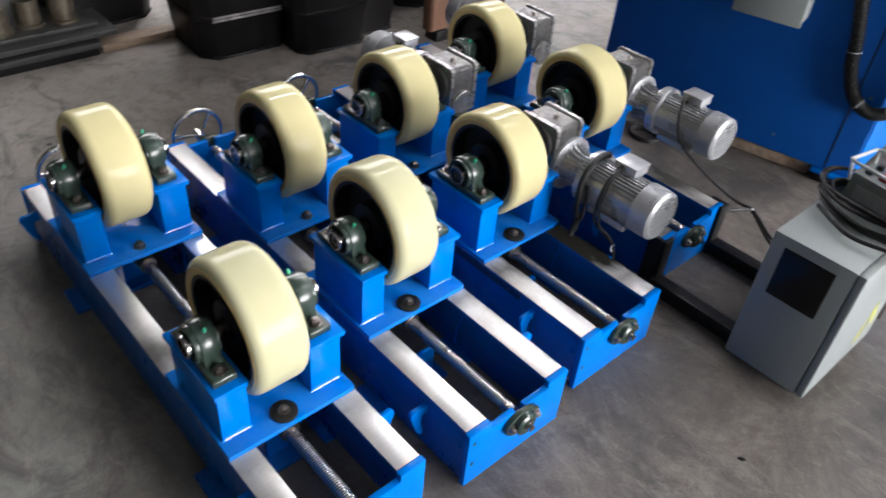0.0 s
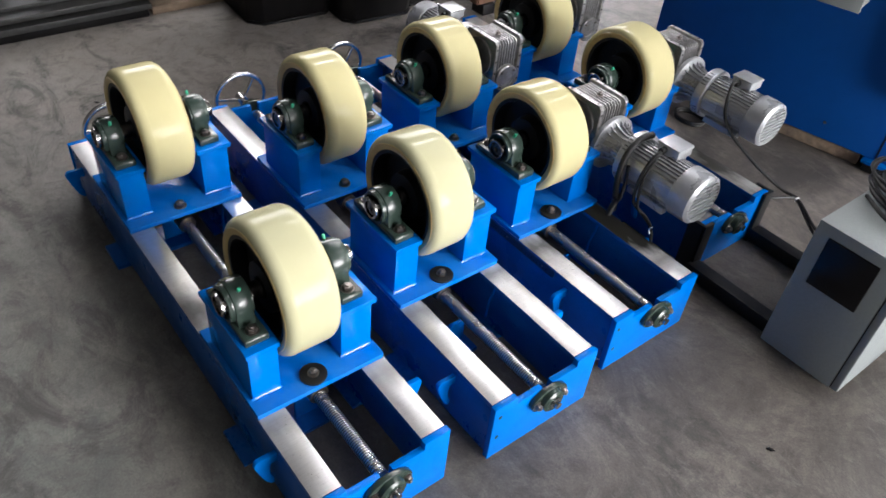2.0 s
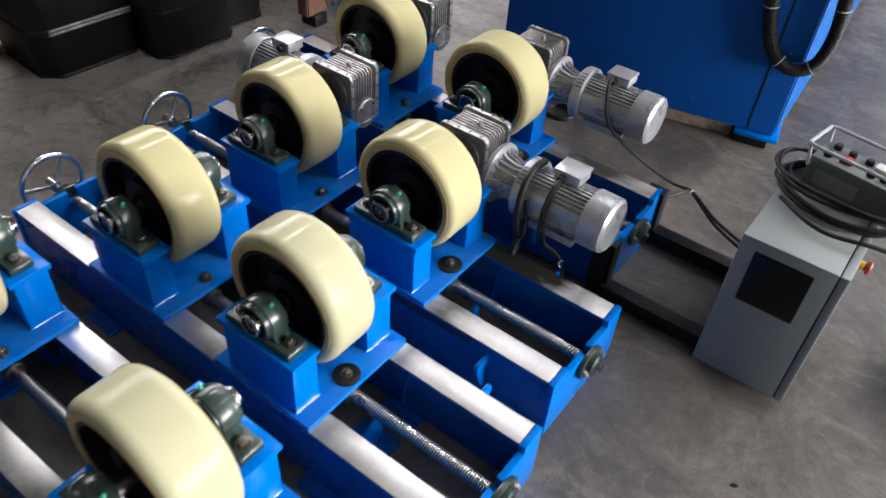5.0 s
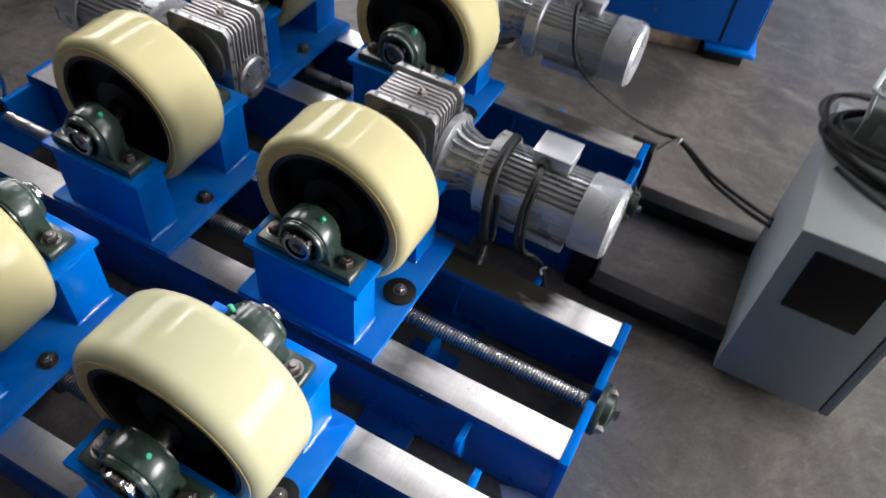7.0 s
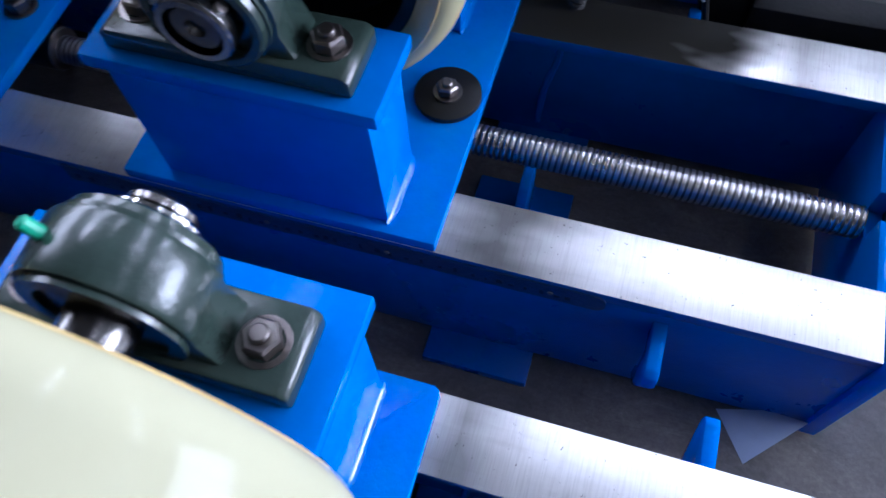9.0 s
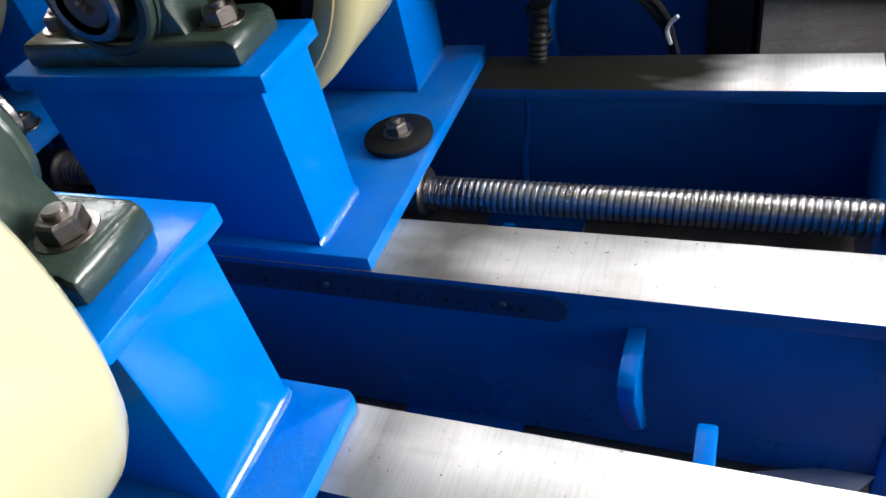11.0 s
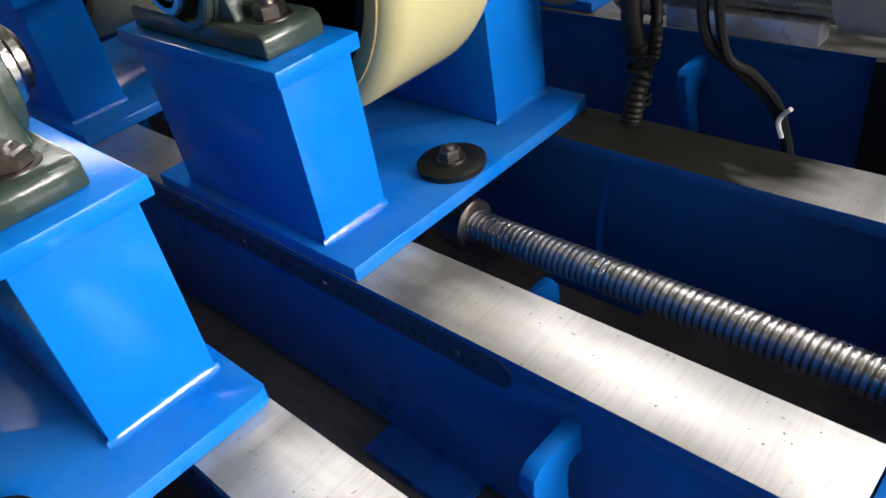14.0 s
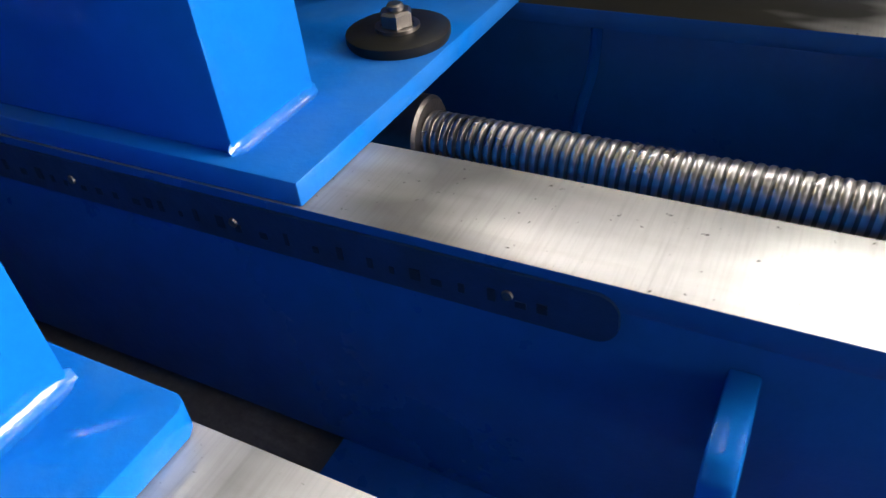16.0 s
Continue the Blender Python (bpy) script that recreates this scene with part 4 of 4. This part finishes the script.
# ---- cables of the motors ----
MC = BEDS["c"][1] + HALF + 0.060
MZ = AXLE - 0.060
cable("motor_cable", "black motor cable hanging behind the steel rail",
      [(0.110, MC - 0.004, MZ + 0.080), (0.109, MC - 0.035, MZ + 0.070), (0.106, MC - 0.064, MZ + 0.015), (0.110, MC - 0.070, MZ - 0.055),
       (0.132, 0.592, 0.240), (0.150, 0.616, 0.205), (0.163, 0.629, 0.165), (0.170, 0.632, 0.110), (0.172, 0.634, 0.020), (0.176, 0.645, 0.006)], 0.0050)
cable("motor_cable", "thin black lead hanging behind the steel rail",
      [(0.112, MC - 0.005, MZ + 0.077), (0.114, MC - 0.036, MZ + 0.062), (0.116, MC - 0.066, MZ + 0.000), (0.126, MC - 0.066, MZ - 0.07),
       (0.142, 0.596, 0.236), (0.157, 0.616, 0.203), (0.166, 0.624, 0.165), (0.176, 0.628, 0.110), (0.180, 0.630, 0.020), (0.184, 0.640, 0.005)], 0.0040)
tie = part("cable_tie", tube(B(), smooth_path([(0.170, 0.612, 0.203), (0.163, 0.614, 0.195), (0.160, 0.615, 0.186), (0.163, 0.618, 0.172)]), 0.0022, 6), WHITE)
tagged(tie, "white plastic cable tie round the motor cable", "cable tie")


def taped_lead():
    """Thick taped lead that leaves the neck of the motor and stands on the rail."""
    pts = smooth_path([(0.0390, MC + 0.040, MZ + 0.078), (0.0390, MC - 0.005, MZ + 0.082), (0.0410, MC - 0.050, MZ + 0.060), (0.0450, MC - 0.074, MZ + 0.010), (0.0490, MC - 0.074, MZ - 0.060),
                       (0.0490, 0.588, 0.235), (0.0470, 0.578, 0.205), (0.0450, 0.573, RAIL + 0.002)], 10)
    c = thing("taped_cable", "thick black taped cable standing on the steel rail", "cable", "power and control cables")
    part("lead", tube(B(), pts, 0.0098, 12, False, 0.0014), RUBBER, c)
    part("branch", tube(B(), smooth_path([(0.0480, 0.586, 0.230), (0.0590, 0.584, 0.240), (0.0620, 0.585, 0.258), (0.0590, 0.590, 0.290), (0.0530, 0.592, 0.345)], 8), 0.0058, 12, False, 0.0012), RUBBER, c)
    for z in (0.243, 0.228, 0.203, 0.196):
        part("tie", revolve(B(), (0.0475, 0.582, z), (0.0475, 0.582, 1), [(0.0102, 0), (0.0116, 0.0012), (0.0116, 0.0030), (0.0102, 0.0042)], 14), BLACK, c)


taped_lead()
MD = BEDS["d"][1] + HALF + 0.060
cable("motor_cable", "black motor cable sagging from the motor to the cabinet",
      [(-0.021, MD + 0.002, MZ + 0.091), (-0.018, MD - 0.030, MZ + 0.075), (0.02, MD - 0.055, MZ - 0.02), (0.12, MD - 0.01, 0.215), (0.22, 1.190, 0.150), (0.285, 1.200, 0.140),
       (0.38, 1.150, 0.120), (0.47, 1.085, 0.135), (0.53, 1.02, 0.17)], 0.0052)
cable("motor_cable", "black cable from the bed's end to the cabinet",
      [(0.215, 1.090, 0.150), (0.245, 1.130, 0.150), (0.265, 1.175, 0.147), (0.288, 1.196, 0.138), (0.38, 1.142, 0.112), (0.47, 1.075, 0.125), (0.53, 1.01, 0.16)], 0.0050)
tagged(part("cable_tie", revolve(B(), (0.280, 1.199, 0.141), (0.30, 1.191, 0.137), [(0.007, 0), (0.0078, 0.001), (0.0078, 0.004), (0.007, 0.005)], 12), WHITE), "white plastic tie joining two cables", "cable tie")

loop = [(-0.347 + (0.060 + 0.003 * k) * math.cos(2 * math.pi * i / 30), 1.52 + (0.045 + 0.004 * k) * math.sin(2 * math.pi * i / 30), 0.006 + 0.010 * k) for k in range(2) for i in range(30)]
cable("cable_loop", "small black cable loop lying on the concrete", loop, 0.0055, RUBBER, 2)

# ---- loose sheet beside the driven bed ----
sheet = B()
for k, quad in enumerate([[(0.262, 0.270, 0.015), (0.306, 0.279, 0.022), (0.340, 0.274, 0.030), (0.294, 0.228, 0.006)]]):
    vs = [sheet.verts.new(q) for q in quad]
    sheet.faces.new(vs)
bmesh.ops.solidify(sheet, geom=sheet.faces[:], thickness=0.0015)
bmesh.ops.recalc_face_normals(sheet, faces=sheet.faces)
tagged(part("plastic_sheet", sheet, FILM), "pale blue plastic offcut leaning on the bed's foot", "plastic sheet")


# ---- big blue machine behind ----
TURN = radians(12.0)
MACHINE = Matrix.Translation((0.338, 1.838, 0)) @ Matrix.Rotation(TURN, 4, "Z")


def blue_machine():
    """Local x runs along the front to its right corner (0), y goes back, z up."""
    m = thing("machine_housing", "large dark blue sheet steel machine housing on skids", "machine")
    m.matrix_basis = MACHINE
    lean = 0.150                          # the flank splays out towards the back
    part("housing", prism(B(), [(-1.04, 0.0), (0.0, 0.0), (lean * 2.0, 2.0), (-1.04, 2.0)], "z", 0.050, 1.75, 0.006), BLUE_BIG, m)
    # thin sheet in a brighter blue: paints the light falling on this flank
    part("lit_side_panel", prism(B(), [(0.003, 0.015), (0.006, 0.014), (lean * 1.98 + 0.006, 1.98), (lean * 1.98 + 0.003, 1.98)], "z", 0.060, 1.74), BLUE, m, "blue side panel, brightened for the light on it")
    part("side_seam", box(B(), -0.094, -0.088, -0.0012, 0.002, 0.06, 1.70), RUBBER, m)
    part("base_beam", prism(B(), [(-0.12, 0.13), (lean * 0.13 - 0.01, 0.13), (lean * 2.0 - 0.01, 2.0), (-0.12, 2.0)], "z", 0.0, 0.048, 0.003), BLACK, m)
    foot = part("corner_foot", box(B(), -0.13, 0.022, -0.022, 0.12, 0.034, 0.048, 0.003), BLUE, m)
    part("foot_pad", box(B(), -0.12, -0.01, -0.012, 0.10, 0.0, 0.033, 0.004), BLACK, m)
    part("skid", box(B(), -1.02, -0.14, 0.012, 0.12, 0.0, 0.046, 0.004), TIMBER, m, "dirty timber skid under the housing")
    for x, z in ((-0.045, 0.36), (-0.62, 0.10), (-0.30, 0.115), (-0.98, 0.12)):
        part("screw_head", revolve(B(), (x, 0.001, z), (x, -1, z), [(0.006, 0), (0.005, 0.002), (0, 0.003)], 12), BOLT, m)
    box_ob = part("junction_box", box(B(), -0.56, -0.335, -0.115, -0.002, 0.565, 0.80, 0.004), CABINET, m, "pale grey junction box")
    part("lid", box(B(), -0.565, -0.33, -0.128, -0.117, 0.560, 0.805, 0.003), CABINET, box_ob)
    inv = MACHINE.inverted()
    pts = [(0.10, 1.775, 0.90), (0.145, 1.780, 0.70), (0.185, 1.785, 0.55), (0.205, 1.788, 0.45), (0.250, 1.797, 0.355), (0.318, 1.812, 0.318), (0.378, 1.826, 0.350),
           (0.398, 1.832, 0.44), (0.390, 1.832, 0.55), (0.372, 1.828, 0.66), (0.36, 1.825, 0.90)]
    path = smooth_path([inv @ Vector(p) for p in pts], 26)
    hose = part("corrugated_hose", tube(B(), path, 0.0235, 14, False, 0.002), RUBBER, m, "black corrugated cable hose in a loop")
    for k in (62, 112, 150, 205):
        a, b = path[k], path[k + 2]
        part("hose_tie", revolve(B(), a, b, [(0.0240, 0), (0.0245, 0.0008), (0.0245, 0.0035), (0.0240, 0.0045)], 16), LABEL, hose)
    return m


blue_machine()

# ---- dark steel columns, plate stack and timber at the back ----
def octagon(hx, hy, c):
    return [(-hx + c, -hy), (hx - c, -hy), (hx, -hy + c), (hx, hy - c), (hx - c, hy), (-hx + c, hy), (-hx, hy - c), (-hx, -hy + c)]


def taper(bm, low, high, z0, z1):
    tmp = bmesh.new()
    a = [tmp.verts.new((u, v, z0)) for u, v in low]
    b = [tmp.verts.new((u, v, z1)) for u, v in high]
    tmp.faces.new(a)
    tmp.faces.new(b)
    for k in range(len(a)):
        j = (k + 1) % len(a)
        tmp.faces.new((a[k], a[j], b[j], b[k]))
    bmesh.ops.recalc_face_normals(tmp, faces=tmp.faces)
    bmesh.ops.bevel(tmp, geom=list(tmp.edges), offset=0.004, segments=1, affect="EDGES")
    return join(bm, tmp)


def dark_column(x, y, turn, hx=0.17, hy=0.15, c=0.06, seam=False, label="black octagonal steel column with a pale worn seam"):
    col = thing("steel_column", label, "steel column", "dark columns by the wall")
    col.matrix_basis = pose(x, y, 0, 0, 0, turn)
    part("base_rim", taper(B(), octagon(hx + 0.006, hy + 0.006, c), octagon(hx + 0.004, hy + 0.004, c), 0.0, 0.012), DARK_STEEL, col)
    part("lower_shell", taper(B(), octagon(hx, hy, c), octagon(hx + 0.010, hy + 0.014, c), 0.010, 0.172), DARK_STEEL, col)
    part("seam_band", taper(B(), octagon(hx + 0.016, hy + 0.020, c), octagon(hx + 0.018, hy + 0.022, c), 0.170, 0.196), DARK_STEEL, col)
    if seam:
        for z in (0.173, 0.186):
            part("seam_strip", box(B(), hx + 0.0155, hx + 0.0205, -hy + c - 0.018, hy - c + 0.015, z, z + 0.010, 0.002), WORN_EDGE, col, "scuffed pale steel seam")
    part("upper_shell", taper(B(), octagon(hx + 0.014, hy + 0.018, c), octagon(hx + 0.050, hy + 0.075, c + 0.02), 0.194, 0.62), DARK_STEEL, col)
    part("crown", taper(B(), octagon(hx + 0.060, hy + 0.085, c + 0.02), octagon(hx + 0.02, hy + 0.03, c), 0.618, 0.90), DARK_STEEL, col)
    return col


dark_column(-2.025, 0.624, -3, 0.19, 0.205, 0.060, True)
dark_column(-1.775, 0.965, -4, 0.105, 0.175, 0.045, False, "black octagonal steel column beside the brown panel")
dark_column(-2.66, 0.22, 4, 0.24, 0.24, 0.075, False, "black octagonal steel column behind the plate stack")
dark_column(-2.45, 1.32, 0, 0.24, 0.22, 0.075, False, "black octagonal steel column in deep shade")
dark_column(-2.75, -0.62, 2, 0.24, 0.24, 0.075, False, "black octagonal steel column behind the plate stack")

dark_column(-1.87, 1.235, 0, 0.145, 0.115, 0.040, False, "narrow black steel column beside the brown panel")
dark_column(-2.10, 1.75, 0, 0.24, 0.22, 0.075, False, "black octagonal steel column in deep shade")

carton = thing("brown_panel", "reddish brown board panel standing on dark blocks", "panel")
part("board", box(B(), -1.545, -1.490, 1.368, 1.86, 0.052, 0.80, 0.004), CARTON, carton)
part("edge_batten", box(B(), -1.490, -1.482, 1.372, 1.400, 0.056, 0.79, 0.002), CARTON, carton)
for y in (1.40, 1.76):
    part("block", box(B(), -1.56, -1.475, y, y + 0.07, 0.0, 0.051, 0.004), BLACK, carton)

stack = thing("plate_stack", "stack of dark steel plates on a low block", "plate stack")
for nm, dims, mt in (("block", (-2.62, -2.15, -1.10, 0.078, 0.0, 0.034), DARK_STEEL), ("plate", (-2.66, -2.135, -1.20, 0.090, 0.036, 0.062), PLATE),
                     ("spacer", (-2.60, -2.20, -1.10, 0.10, 0.064, 0.078), DARK_STEEL), ("plate", (-2.70, -2.14, -1.20, 0.168, 0.080, 0.103), PLATE),
                     ("plate", (-2.60, -2.20, -1.10, 0.110, 0.105, 0.122), PLATE)):
    part(nm, box(B(), *dims, 0.003), mt, stack)
for k, (x, y, r) in enumerate([(-2.29, 0.005, 0.050), (-2.31, -0.125, 0.048), (-2.28, -0.26, 0.052)]):
    cylr = part("bronze_bush", revolve(B(), (x, y, 0.122), (x, y, 1), [(r, 0), (r + 0.012, 0.001), (r + 0.012, 0.012), (r, 0.016), (r, 0.105), (r - 0.003, 0.108), (r - 0.014, 0.108), (r - 0.014, 0.03)], 30), BRONZE)
    tagged(cylr, "dull bronze flanged bush standing on the plates", "bush", "bronze bushes on the stack")
plank = part("timber_plank", box(B(), -2.235, -2.155, 0.095, 0.43, 0.0, 0.036, 0.003), TIMBER)
tagged(plank, "short weathered timber lying on the floor", "timber")


# ---- swarf and chips on the floor ----
CHIPS = [(0.755, 0.438, 0.010, 20), (0.60, -0.15, 0.006, 80), (-1.55, -0.35, 0.010, 35), (-0.35, -1.10, 0.007, 60)]


def metal_chip(x, y, size, turn):
    bm = B()
    pts = [(-size, -0.3 * size), (0.2 * size, -0.5 * size), (size, 0.1 * size), (0.3 * size, 0.45 * size), (-0.6 * size, 0.35 * size)]
    prism(bm, pts, "z", 0.0005, size * 0.45, size * 0.12)
    chip = part("metal_chip", bm, DARK_STEEL, None, at=pose(x, y, 0, 0, 0, turn))
    tagged(chip, "small dark metal chip lying on the concrete", "metal chip", "chips on the floor")


for x, y, size, turn in CHIPS:
    metal_chip(x, y, size, turn)
